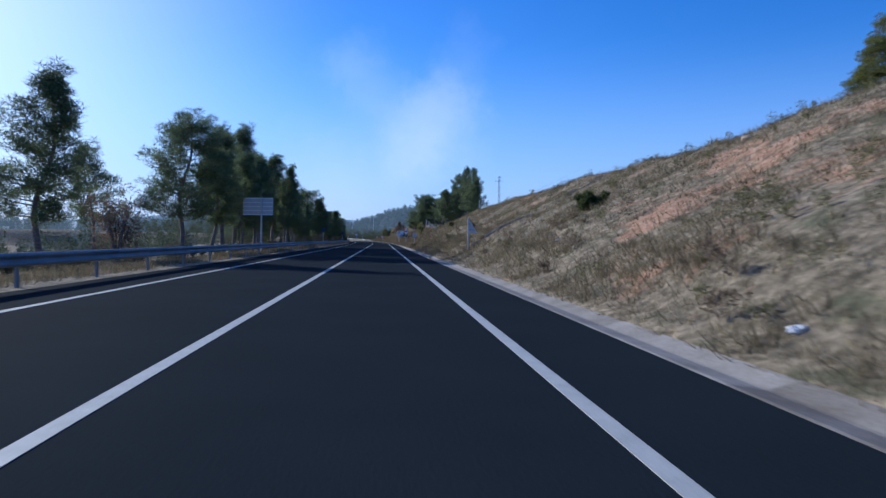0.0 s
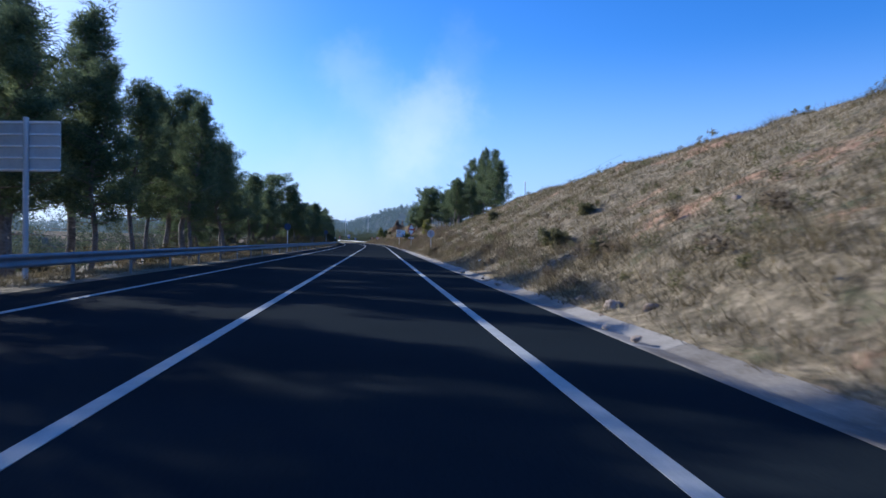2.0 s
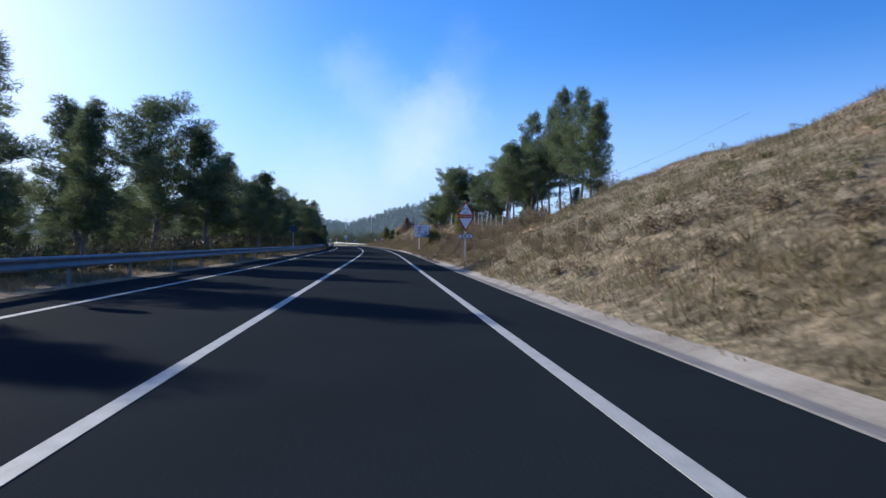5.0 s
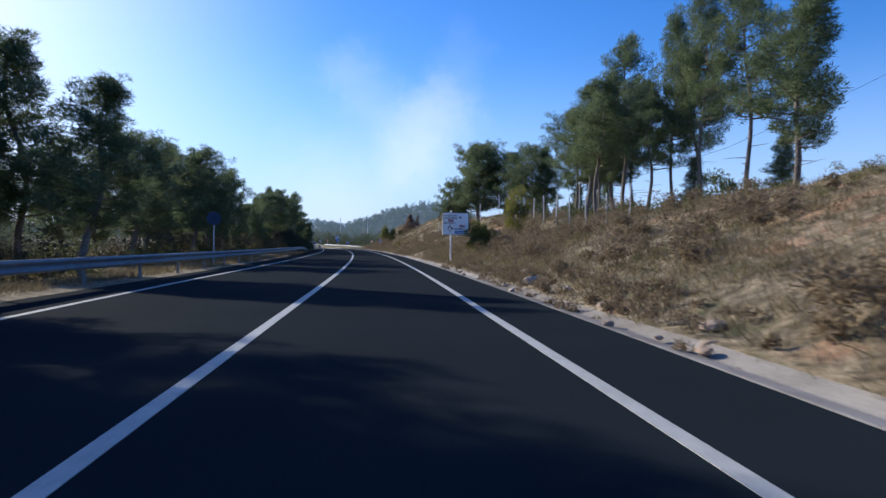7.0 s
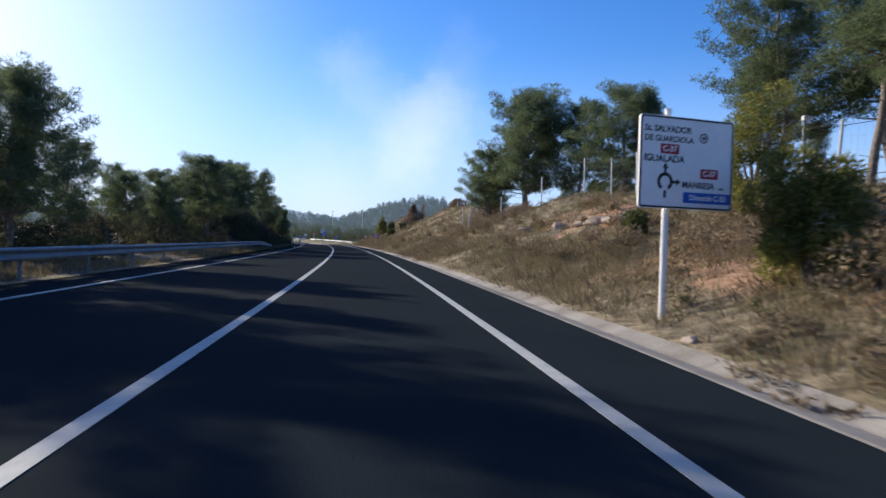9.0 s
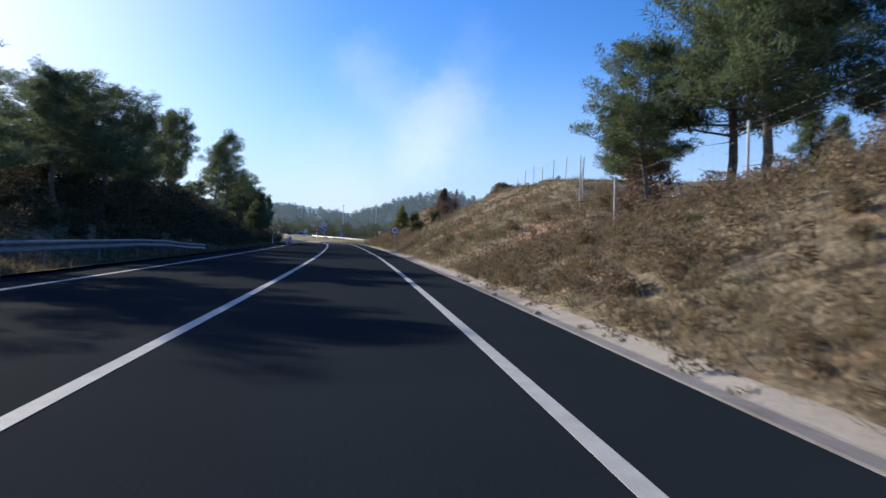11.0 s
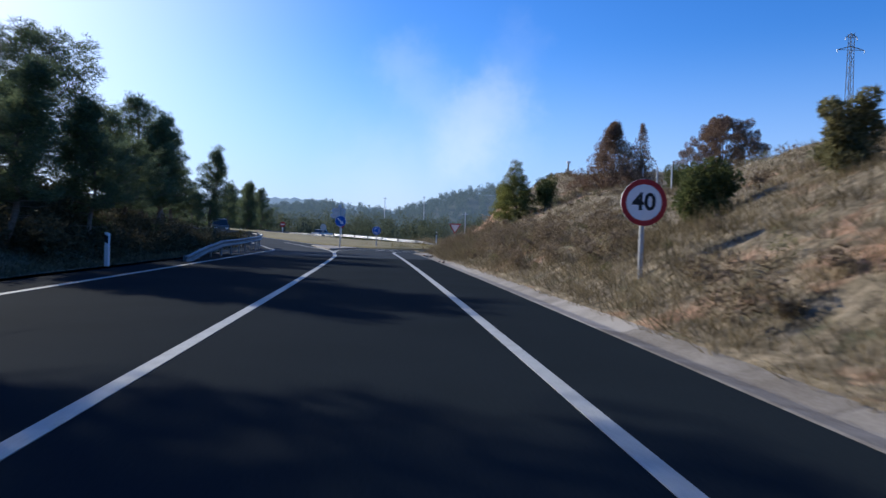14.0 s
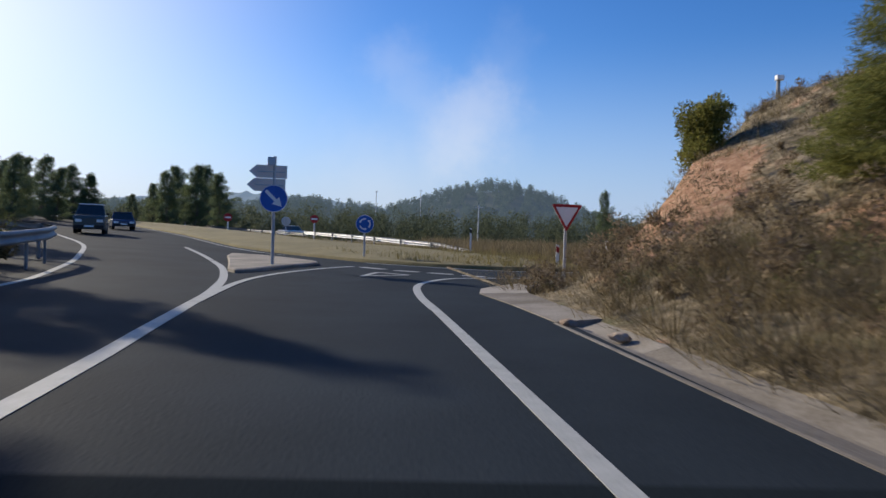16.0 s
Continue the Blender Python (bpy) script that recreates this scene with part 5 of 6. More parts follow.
def marker_post(x, y, z, h, label, red=False):
    """A white plastic marker post with a dark slanting band."""
    s = thing("marker_post", label, "marker post", (x, y, z), "marker posts", turn=rand(-8, 8))
    bm = bmesh.new()
    plate(bm, [(-0.055, -0.2), (0.055, -0.2), (0.055, h - 0.03), (-0.055, h)], -0.05, 0.05)
    body = part("body", bm, SIGN_WHITE, s)
    bm = bmesh.new()
    plate(bm, [(-0.057, h - 0.28), (0.057, h - 0.34), (0.057, h - 0.12), (-0.057, h - 0.06)], -0.053, -0.0505)
    part("band", bm, SIGN_RED if red else SIGN_BLACK, body)


marker_post(-13.3, 248.5, land(-13.3, 248.5), 1.0, "white marker post with a dark band beside the bank")
for x, y in ((-38.2, 348.0), (-31.2, 338.0)):
    marker_post(x, y, rise(x, y) + 0.05, 0.7, "short white marker post behind the grassy island")
marker_post(4.7, 296.0, -0.1, 1.25, "white post of a small sign beside the side road")
marker_post(-3.2, 296.8, -0.1, 1.75, "tall white marker post beyond the island")
marker_post(-0.9, 283.2, -0.1, 1.05, "white marker post with a red band at the junction", True)


def utility_pylon(x, y, top):
    z = land(x, y)
    h = top - z
    s = thing("power_pylon", "slim lattice steel power pylon behind the hill", "pylon", (x, y, z))
    bm = bmesh.new()
    w0, w1 = 0.55, 0.28
    for sx in (-1, 1):
        for sy in (-1, 1):
            tube(bm, [(sx * w0, sy * w0, -0.3), (sx * w1, sy * w1, h)], [0.06, 0.05], 5)
    n = int(h / 1.1)
    for k in range(n):
        a, b = k / n, (k + 1) / n
        wa, wb = w0 + (w1 - w0) * a, w0 + (w1 - w0) * b
        sg = 1 if k % 2 else -1
        for sy in (-1, 1):
            tube(bm, [(-sg * wa, sy * wa, h * a), (sg * wb, sy * wb, h * b)], [0.03, 0.03], 4, False)
            tube(bm, [(sy * wa, -sg * wa, h * a), (sy * wb, sg * wb, h * b)], [0.03, 0.03], 4, False)
    part("mast", bm, GALVANISED, s)
    for hz, L in ((h - 2.2, 2.1), (h - 0.3, 0.9)):
        bm = bmesh.new()
        tube(bm, [(-L, 0, hz - 0.3), (0, 0, hz + 0.25), (L, 0, hz - 0.3)], [0.05, 0.09, 0.05], 5)
        tube(bm, [(-L, 0, hz - 0.3), (L, 0, hz - 0.3)], [0.05, 0.05], 5)
        part("crossarm", bm, GALVANISED, s)
        for sx in (-1, 1):
            bm = bmesh.new()
            tube(bm, [(sx * L, 0, hz - 0.3), (sx * L, 0, hz - 0.75)], [0.07, 0.05], 6)
            part("insulator", bm, SIGN_BACK, s)


utility_pylon(59.0, 327.0, 33.8)


def lamp_box(x, y, top, r=0.09):
    """A pale box on a slim post among the pines."""
    z = land(x, y)
    s = thing("boxed_post", "pale box on a slim grey post behind the fence", "utility post", (x, y, z))
    bm = bmesh.new()
    tube(bm, [(0, 0, -0.3), (0, 0, top - z)], [r, r * 0.8], 8)
    part("post", bm, GALVANISED, s)
    bm = bmesh.new()
    box(bm, (0.3, 0.2, 0.2), (0, -0.08, top - z - 0.1), bevel=0.03)
    part("box", bm, SIGN_WHITE, s, "pale box")


lamp_box(16.7, 167.6, 6.7)
bm = bmesh.new()
tube(bm, [(0.05, 0, 6.1 - land(16.7, 167.6)), (4.0, 0.6, 6.9 - land(16.7, 167.6)), (14, 1.4, 10.2 - land(16.7, 167.6)), (24, 2.4, 14.6 - land(16.7, 167.6)), (36, 3, 20.5 - land(16.7, 167.6))], [0.014] * 5, 5)
part("cable", bm, SIGN_BLACK, bpy.data.objects["boxed_post"], "dark overhead cable")
lamp_box(7.48, 283.3, 7.75)
lamp_box(9.9, 199.4, land(9.9, 199.4) + 1.45, 0.035)
strut = thing("leaning_post", "grey steel fence post leaning over beside the fence", "post", (10.6, 199.0, land(10.6, 199.0)))
bm = bmesh.new()
tube(bm, [(0.0, 0, -0.3), (-0.35, 0.1, 0.75), (-0.75, 0.2, 1.7)], [0.05, 0.05, 0.045], 8)
part("post", bm, GALVANISED, strut)


def far_pole(x, y, top):
    z = hill_height(x, y) - 0.3
    s = thing("utility_pole", "slim pale utility pole before the wooded hill", "utility pole", (x, y, z), "far poles")
    bm = bmesh.new()
    tube(bm, [(0, 0, -0.3), (0, 0, top - z)], [0.16, 0.11], 8)
    part("pole", bm, SIGN_BACK, s)
    bm = bmesh.new()
    box(bm, (1.3, 0.12, 0.12), (0, 0, top - z - 0.5), bevel=0.02)
    part("crossarm", bm, SIGN_BACK, s)


stake = thing("stake", "slim grey stake with a white cap on the crest", "stake", (14.4, 96.2, land(14.4, 96.2)))
pole(stake, 1.35, 0.035, 0.0)
bm = bmesh.new()
tube(bm, [(0, 0, 1.33), (0, 0, 1.36), (0, 0, 1.45)], [0.06, 0.065, 0.05], 10)
part("cap", bm, SIGN_WHITE, stake)


def car(x, y, z, turn, paint, label, length, width, height, tall=False):
    """A parked car: shaped body with glazed cabin, wheels, lamps and bumper."""
    c = thing("car" if not tall else "off_road_car", label, "car", (x, y, z), turn=turn)
    L, W, H = length / 2, width / 2, height
    hood = 0.56 * H if not tall else 0.6 * H
    prof = [(-L, 0.28), (-L, hood * 0.86), (-L * 0.95, hood), (-L * 0.5, hood * 1.05), (L * 0.95, hood * 1.05), (L, hood * 0.9), (L, 0.28)]
    bm = bmesh.new()
    loops = []
    for sx, inset in ((-W, 0.05), (-W + 0.05, 0.0), (W - 0.05, 0.0), (W, 0.05)):
        loops.append([bm.verts.new((sx, yy * (1 - inset * 0.3), zz - (inset if zz > 0.5 else -inset * 0.5))) for yy, zz in prof])
    for a, b in zip(loops, loops[1:]):
        for k in range(len(prof)):
            j = (k + 1) % len(prof)
            bm.faces.new((a[k], a[j], b[j], b[k]))
    bm.faces.new(loops[0])
    bm.faces.new(loops[-1][::-1])
    body = part("body", bm, paint, c)
    back = L * (0.92 if tall else 0.62)
    cab = [(-L * 0.42, hood * 1.04), (-L * 0.16, H - 0.05), (back * 0.8, H - 0.04), (back, hood * 1.04)]
    bm = bmesh.new()
    lo, hi = W - 0.04, W - 0.2
    vs = [[bm.verts.new((sx * (lo if k in (0, 3) else hi), yy, zz)) for k, (yy, zz) in enumerate(cab)] for sx in (-1, 1)]
    for k in range(4):
        j = (k + 1) % 4
        bm.faces.new((vs[0][k], vs[0][j], vs[1][j], vs[1][k]))
    bm.faces.new(vs[0])
    bm.faces.new(vs[1][::-1])
    part("windows", bm, CAR_GLASS, body, "dark tinted car windows")
    bm = bmesh.new()
    box(bm, (2 * hi + 0.06, back * 0.8 + L * 0.16 + 0.1, 0.06), (0, (back * 0.8 - L * 0.16) / 2, H - 0.02), bevel=0.02)
    part("roof", bm, paint if not tall else SIGN_WHITE, body)
    for sx in (-1, 1):
        bm = bmesh.new()
        tube(bm, [(sx * (lo - 0.01), -L * 0.42, hood * 1.04), (sx * hi, -L * 0.16, H - 0.04)], [0.035, 0.03], 6)
        part("pillar", bm, paint, body)
        bm = bmesh.new()
        box(bm, (0.34, 0.06, 0.17), (sx * (W - 0.28), -L - 0.012, hood * 0.72), bevel=0.02)
        part("headlight", bm, SIGN_WHITE, body)
        bm = bmesh.new()
        box(bm, (0.16, 0.12, 0.12), (sx * (W + 0.09), -L * 0.36, hood * 1.12), bevel=0.03)
        part("mirror", bm, SIGN_BLACK, body)
        for yy in (-L * 0.62, L * 0.6):
            bm = bmesh.new()
            r = 0.36 if tall else 0.31
            tube(bm, [(sx * (W - 0.2), yy, r), (sx * (W - 0.17), yy, r), (sx * (W - 0.0), yy, r), (sx * (W + 0.02), yy, r)], [r * 0.9, r, r, r * 0.9], 20)
            w = part("wheel", bm, TYRE, c)
            bm = bmesh.new()
            tube(bm, [(sx * (W + 0.015), yy, r), (sx * (W + 0.03), yy, r)], [r * 0.6, r * 0.5], 16)
            part("rim", bm, GALVANISED, w)
    bm = bmesh.new()
    box(bm, (2 * W - 0.1, 0.12, 0.22), (0, -L - 0.01, 0.42), bevel=0.04)
    part("bumper", bm, SIGN_BLACK, body)
    bm = bmesh.new()
    box(bm, (0.5, 0.02, 0.11), (0, -L - 0.08, 0.46), bevel=0.005)
    part("blank_plate", bm, SIGN_WHITE, body)
    return c


CAR_GLASS = material("car_glass", (0.03, 0.035, 0.04), 0.08, dark=(0.02, 0.023, 0.026), scale=1, fine=5, bump=0, spec=0.6)
CAR_DARK = material("dark_car_paint", (0.075, 0.095, 0.1), 0.25, dark=(0.055, 0.072, 0.078), scale=1, fine=9, bump=0, spec=0.5)
CAR_BLUE = material("blue_car_paint", (0.03, 0.07, 0.14), 0.25, dark=(0.02, 0.05, 0.11), scale=1, fine=9, bump=0, spec=0.5)
TYRE = material("tyre_rubber", (0.02, 0.02, 0.021), 0.85, dark=(0.012, 0.012, 0.012), scale=5, fine=30, bump=0.2)
car(-26.3, 299.0, rise(-26.3, 299.0), 23, CAR_DARK, "dark off-road car with a pale roof at the junction", 4.1, 1.66, 1.8, True)
car(-31.0, 313.5, rise(-31.0, 313.5), 28, CAR_BLUE, "dark blue saloon car behind the off-road car", 4.3, 1.7, 1.45)


car(-23.0, 345.0, rise(-23.0, 345.0) - 0.1, 150, SIGN_WHITE, "white car on the far side road", 4.1, 1.7, 1.45)


# ---- loose stones ----
def rock(x, y, size, name="stone", label="pale loose stone on the slope", flat=0.7, z=None):
    bm = bmesh.new()
    bmesh.ops.create_icosphere(bm, subdivisions=2, radius=0.5)
    o = rand(0, 99)
    for v in bm.verts:
        v.co *= 1 + 0.45 * noise.noise(v.co * 2.2 + Vector((o, 0, 0)))
        v.co = Vector((v.co.x * size * 1.25, v.co.y * size, v.co.z * size * flat))
    ob = part(name, bm, STONE)
    ob.matrix_basis = pose(x, y, (land(x, y) if z is None else z) + size * 0.15, rand(-15, 15), rand(-15, 15), rand(0, 360))
    return tagged(ob, label, "stone", "loose stones")


for x, y, size in ((5.85, 21.9, 0.16), (5.3, 17.5, 0.14), (9.5, 24, 0.25), (12.3, 21, 0.4), (7.4, 46, 0.2), (3.8, 43.5, 0.3), (4.0, 42.5, 0.22), (3.75, 45.0, 0.2), (4.4, 58.5, 0.28), (8.2, 72, 0.2),
                   (6.2, 116.8, 0.28), (3.95, 121.5, 0.3), (3.7, 125.0, 0.22), (3.9, 131.4, 0.45), (4.4, 134.0, 0.35), (3.8, 137.5, 0.22), (3.5, 150.6, 0.2), (3.3, 158.4, 0.16)):
    rock(x, y, size)
for k in range(16):
    yy = 168 + rand(0, 9)
    xx = 9.9 - 0.3 * (yy - 168) + rand(-0.4, 0.4)
    rock(xx, yy, rand(0.45, 0.95), "ledge_stone", "pale flat ledge stone in the red bank", 0.4)
for k in range(10):
    yy = rand(262, 276)
    rock(centre(yy) + rand(7.5, 10.5), yy, rand(0.12, 0.28), "ledge_stone", "reddish stone in the steep bank", 0.6)


for y0, y1, number in ((118, 146, 24), (184, 198, 12), (256, 268, 8), (38, 60, 10)):
    for k in range(number):
        yy = rand(y0, y1)
        rock(centre(yy) + rand(4.95, 6.1), yy, rand(0.06, 0.2), "stone", "small pale stone lying in the dusty gutter", 0.6, 0.0)


def litter(x, y, size):
    bm = bmesh.new()
    bmesh.ops.create_icosphere(bm, subdivisions=3, radius=0.5)
    o = rand(0, 99)
    for v in bm.verts:
        v.co *= 1 + 0.5 * noise.noise(v.co * 3.4 + Vector((o, 0, 0))) + 0.25 * noise.noise(v.co * 8 + Vector((0, o, 0)))
        v.co = Vector((v.co.x * size * 1.3, v.co.y * size, v.co.z * size * 0.7))
    ob = part("plastic_bag", bm, SIGN_WHITE)
    ob.matrix_basis = pose(x, y, max(land(x, y), 0.08) + size * 0.25, 0, 0, rand(0, 360))
    return tagged(ob, "crumpled white plastic bag lying in the dry weeds", "litter", "litter")


for x, y, size in ((4.2, 6.2, 0.16), (4.0, 128.3, 0.17), (5.6, 20.4, 0.1), (4.3, 60.5, 0.12), (2.2, 210.9, 0.1)):
    litter(x, y, size)


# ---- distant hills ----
def painted_haze(name, leaf, haze, amount):
    """Far woods with haze painted on: emission of the haze colour is mixed in."""
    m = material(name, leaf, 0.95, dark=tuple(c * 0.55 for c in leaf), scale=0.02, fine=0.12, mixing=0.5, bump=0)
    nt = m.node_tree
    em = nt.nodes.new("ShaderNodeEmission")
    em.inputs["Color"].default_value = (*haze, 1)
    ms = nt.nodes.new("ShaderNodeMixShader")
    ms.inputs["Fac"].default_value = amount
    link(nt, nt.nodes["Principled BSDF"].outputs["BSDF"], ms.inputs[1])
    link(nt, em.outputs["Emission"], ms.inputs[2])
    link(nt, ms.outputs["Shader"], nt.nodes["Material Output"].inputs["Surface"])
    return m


def ridge(name, label, x0, x1, y, profile, mat, depth, bumps, seed):
    """A wooded ridge: a rising and falling back with tree tops along it."""
    rng = random.Random(seed)
    verts, faces = [], []
    n = 420
    m = 9
    for i in range(n + 1):
        x = x0 + (x1 - x0) * i / n
        h = lerp_table(x, profile)[0]
        for j in range(m + 1):
            q = j / m
            t = noise.noise((x * 0.11 + seed, q * 9.0, seed)) * 0.5 + noise.noise((x * 0.35 + seed, q * 20, 5.0 + seed)) * 0.5
            verts.append((x + rng.uniform(-1, 1), y + depth * (q - 0.5) * 2 * 1.0, -1.0 + (h + 1.0) * math.sin(math.pi * 0.5 * min(1.0, q * 1.35)) + bumps * t * (0.5 + q)))
    for i in range(n):
        for j in range(m):
            a = i * (m + 1) + j
            faces.append((a, a + m + 1, a + m + 2, a + 1))
    return tagged(mesh_object(name, verts, faces, mat), label, "backdrop", kind="structure")


# colour of the haze that is painted on as emission
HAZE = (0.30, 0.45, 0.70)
ridge("backdrop_far", "wooded hills far off, bluish haze painted in", -700, 500, 900, ((-700, 14), (-420, 20), (-260, 33), (-190, 38), (-120, 36), (-40, 26), (60, 26), (200, 16), (500, 12)), painted_haze("far_woods_painted_haze", (0.07, 0.095, 0.05), HAZE, 0.55), 90, 5.0, 3)


vale = ridge("backdrop_valley", "wooded slope across the valley, pale mist painted in", -700, 700, 0, ((-700, 15), (-420, 22), (-260, 14), (-120, 19), (0, 13), (140, 21), (300, 15), (480, 24), (700, 18)), painted_haze("painted_mist_woods", (0.07, 0.095, 0.06), (0.50, 0.62, 0.78), 0.72), 60, 4.0, 8)
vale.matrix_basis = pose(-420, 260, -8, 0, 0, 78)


def woods(name, label, spots, mat, blades, size):
    """A far wood as one mesh: many ragged crowns."""
    allv = []
    for x, y, z, h in spots:
        cs, rs = [], []
        for k in range(9):
            q = k / 8
            cs.append((x + rand(-0.26, 0.26) * h * (1.1 - 0.8 * q), y + rand(-0.26, 0.26) * h * (1.1 - 0.8 * q), z + h * (0.16 + 0.74 * q)))
            rs.append(h * (0.2 - 0.08 * q) * rand(0.7, 1.25))
        allv.append(leaf_cloud(cs, rs, blades, size, size * 0.5))
    ob = new(name, tri_mesh(name, np.concatenate(allv), mat))
    return tagged(ob, label, "woods", kind="stuff")


HILL_NEEDLES = leafy("haze_painted_hill_needles", ((0.03, 0.042, 0.026), (0.09, 0.115, 0.066), (0.17, 0.195, 0.11)), 0.3)
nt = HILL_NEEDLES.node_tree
# haze painted in: the hill needles also give off a little blue
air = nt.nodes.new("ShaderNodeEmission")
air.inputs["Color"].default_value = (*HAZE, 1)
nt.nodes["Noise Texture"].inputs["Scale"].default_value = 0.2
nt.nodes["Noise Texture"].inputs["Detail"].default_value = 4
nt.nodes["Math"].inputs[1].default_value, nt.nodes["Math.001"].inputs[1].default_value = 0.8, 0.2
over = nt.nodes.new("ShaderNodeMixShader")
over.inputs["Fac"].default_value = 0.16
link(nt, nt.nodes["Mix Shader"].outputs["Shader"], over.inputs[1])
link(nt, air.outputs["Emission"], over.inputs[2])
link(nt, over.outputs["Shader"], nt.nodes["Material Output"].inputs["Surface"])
# the same painted haze on the ground between the trees
WOOD_FLOOR = painted_haze("haze_painted_wood_floor", (0.06, 0.075, 0.045), HAZE, 0.16)
verts, faces = [], []
for j in range(31):
    for i in range(61):
        xx, yy = -260 + 8.7 * i, 345 + 15.0 * j
        verts.append((xx, yy, hill_height(xx, yy) + noise.noise((xx * 0.05, yy * 0.05, 0)) * 0.8))
for j in range(30):
    for i in range(60):
        a = j * 61 + i
        faces.append((a, a + 1, a + 62, a + 61))
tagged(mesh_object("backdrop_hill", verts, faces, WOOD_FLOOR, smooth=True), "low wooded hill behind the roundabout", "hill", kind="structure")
low_wood, high_wood = [], []
for k in range(760):
    xx, yy = rand(-110, 120), rand(352, 450)
    low_wood.append((xx, yy, hill_height(xx, yy) - 0.3, rand(6.0, 10.5) * (0.55 + 0.4 * smooth(352, 420, yy))))
for k in range(1600):
    yy = 725 - 200 * random.random() ** 1.2
    xx = rand(-250, 200)
    high_wood.append((xx, yy, hill_height(xx, yy) - 0.4, rand(6.0, 10.0)))
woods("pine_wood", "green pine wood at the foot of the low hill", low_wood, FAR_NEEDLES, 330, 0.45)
woods("backdrop_woods", "pine wood covering the far hill, bluish haze painted in", high_wood, HILL_NEEDLES, 190, 1.05)


far_pole(3.6, 369.0, 6.6)
far_pole(-6.5, 480.0, 16.5)
far_pole(-22.0, 486.0, 16.0)
pine(8.3, 310.0, 5.5, 1.0, "umbrella")


for group in PINES.values():       # spare patterns that nothing was planted from
    for src in group:
        if "label" not in src:
            for o in (*src.children_recursive, src):
                bpy.data.objects.remove(o)


# ---- undergrowth and grass ----
def scatter(y0, y1, d0, d1, density, keep=0.0, seed=1.0):
    """Feet of plants over a stretch of the verge, thinner where the ground is bare."""
    out = []
    n = int((y1 - y0) * (d1 - d0) * density)
    for k in range(n):
        y = rand(y0, y1)
        d = d0 + (d1 - d0) * random.random()
        x = centre(y) + d
        bare = noise.noise((x * 0.22 + seed, y * 0.22, 11.0)) + 0.6 * noise.noise((x * 0.7, y * 0.7, 4.0 + seed))
        if bare > keep and random.random() > 0.85 * bareness(x, y):
            out.append((x, y, land(x, y)))
    return np.array(out)


def tufts(name, label, feet, blades, h0, h1, width, mat, spread=0.12, lean=0.55):
    """Tufts of thin blades as one mesh."""
    rng = np.random.default_rng(len(feet))
    n = len(feet)
    f = np.repeat(feet, blades, 0)
    hh = np.repeat(rng.uniform(h0, h1, n) * rng.uniform(0.6, 1.2, n), blades) * rng.uniform(0.6, 1.1, n * blades)
    a = rng.uniform(0, 2 * np.pi, n * blades)
    base = f + np.stack([np.cos(a), np.sin(a), np.zeros_like(a)], 1) * (rng.uniform(0, spread, n * blades))[:, None]
    base[:, 2] -= 0.03
    l = rng.uniform(0.1, 1, n * blades) * lean
    tip = base + np.stack([np.cos(a) * l * hh, np.sin(a) * l * hh, hh * (1 - 0.3 * l)], 1)
    sx = rng.uniform(0, 2 * np.pi, n * blades)
    s = np.stack([np.cos(sx), np.sin(sx), np.zeros_like(sx)], 1) * (width * rng.uniform(0.6, 1.4, n * blades))[:, None] / 2
    verts = np.stack([base - s, base + s, tip], 1).reshape(-1, 3)
    ob = new(name, tri_mesh(name, verts, mat))
    return tagged(ob, label, "grass", kind="stuff")


tufts("dry_grass", "short matted dry grass on the cutting's slope", scatter(-8, 290, 5.6, 17.5, 36, -0.42), 5, 0.08, 0.28, 0.02, DRY_GRASS, 0.16, 1.5)
tufts("dry_grass", "dry grass on top of the cutting", scatter(-8, 288, 16.5, 26.0, 5, -0.3, 5.0), 6, 0.15, 0.42, 0.03, DRY_GRASS, 0.2, 0.9)
tufts("withered_weeds", "tall withered weeds along the gutter", scatter(-8, 110, 5.6, 7.6, 16, -0.05, 2.0), 12, 0.2, 0.55, 0.016, DARK_WEED, 0.25, 1.2)
tufts("withered_weeds", "tall withered weeds and brush on the low bank", scatter(110, 276, 5.6, 8.8, 13, -0.1, 3.0), 12, 0.2, 0.6, 0.016, DARK_WEED, 0.3, 1.2)
tufts("withered_weeds", "withered scrub on the slope", scatter(-8, 284, 6.5, 17.0, 7.0, -0.14, 8.0), 14, 0.15, 0.42, 0.018, DARK_WEED, 0.3, 1.3)
# takes the dark brush tones, which carry part of the bank's shade
tufts("withered_weeds", "brown weeds at the foot of the shaded bank", scatter(212, 266, -9.4, -7.0, 14, -0.6, 13.0), 12, 0.15, 0.45, 0.022, DARK_BRUSH, 0.3, 1.1)
# the darker weed tones put the verge's shade into this grass
tufts("dry_grass", "dry grass under the guard rail, toned for shade", scatter(-8, 262, -11.5, -6.2, 22, -0.4, 6.0), 7, 0.12, 0.4, 0.024, DARK_WEED, 0.18, 1.0)
tufts("short_grass", "short yellowish grass on the island", np.array([(x, y, 0.1 + rise(x, y)) for x, y in [(rand(-40, 0), rand(281, 335)) for k in range(26000)] if abs((x + 3.5) * 0.83 + (y - 284) * 0.55 - 2.4) < 9 and y > 281.2 - 0.45 * min(0, x + 3) - 0.0 and y > 282 - 1.62 * (x + 6) ]), 5, 0.2, 0.5, 0.04, ISLAND_GRASS)
tufts("withered_weeds", "brown scrub beyond the roundabout", np.array([(x, y, -0.15) for x, y in [(rand(-6, 60), rand(291, 345)) for k in range(9000)] if y > 291 + 1.5 * max(0.0, -x - 1)]), 12, 0.6, 1.5, 0.05, DARK_WEED, 0.4, 0.6)


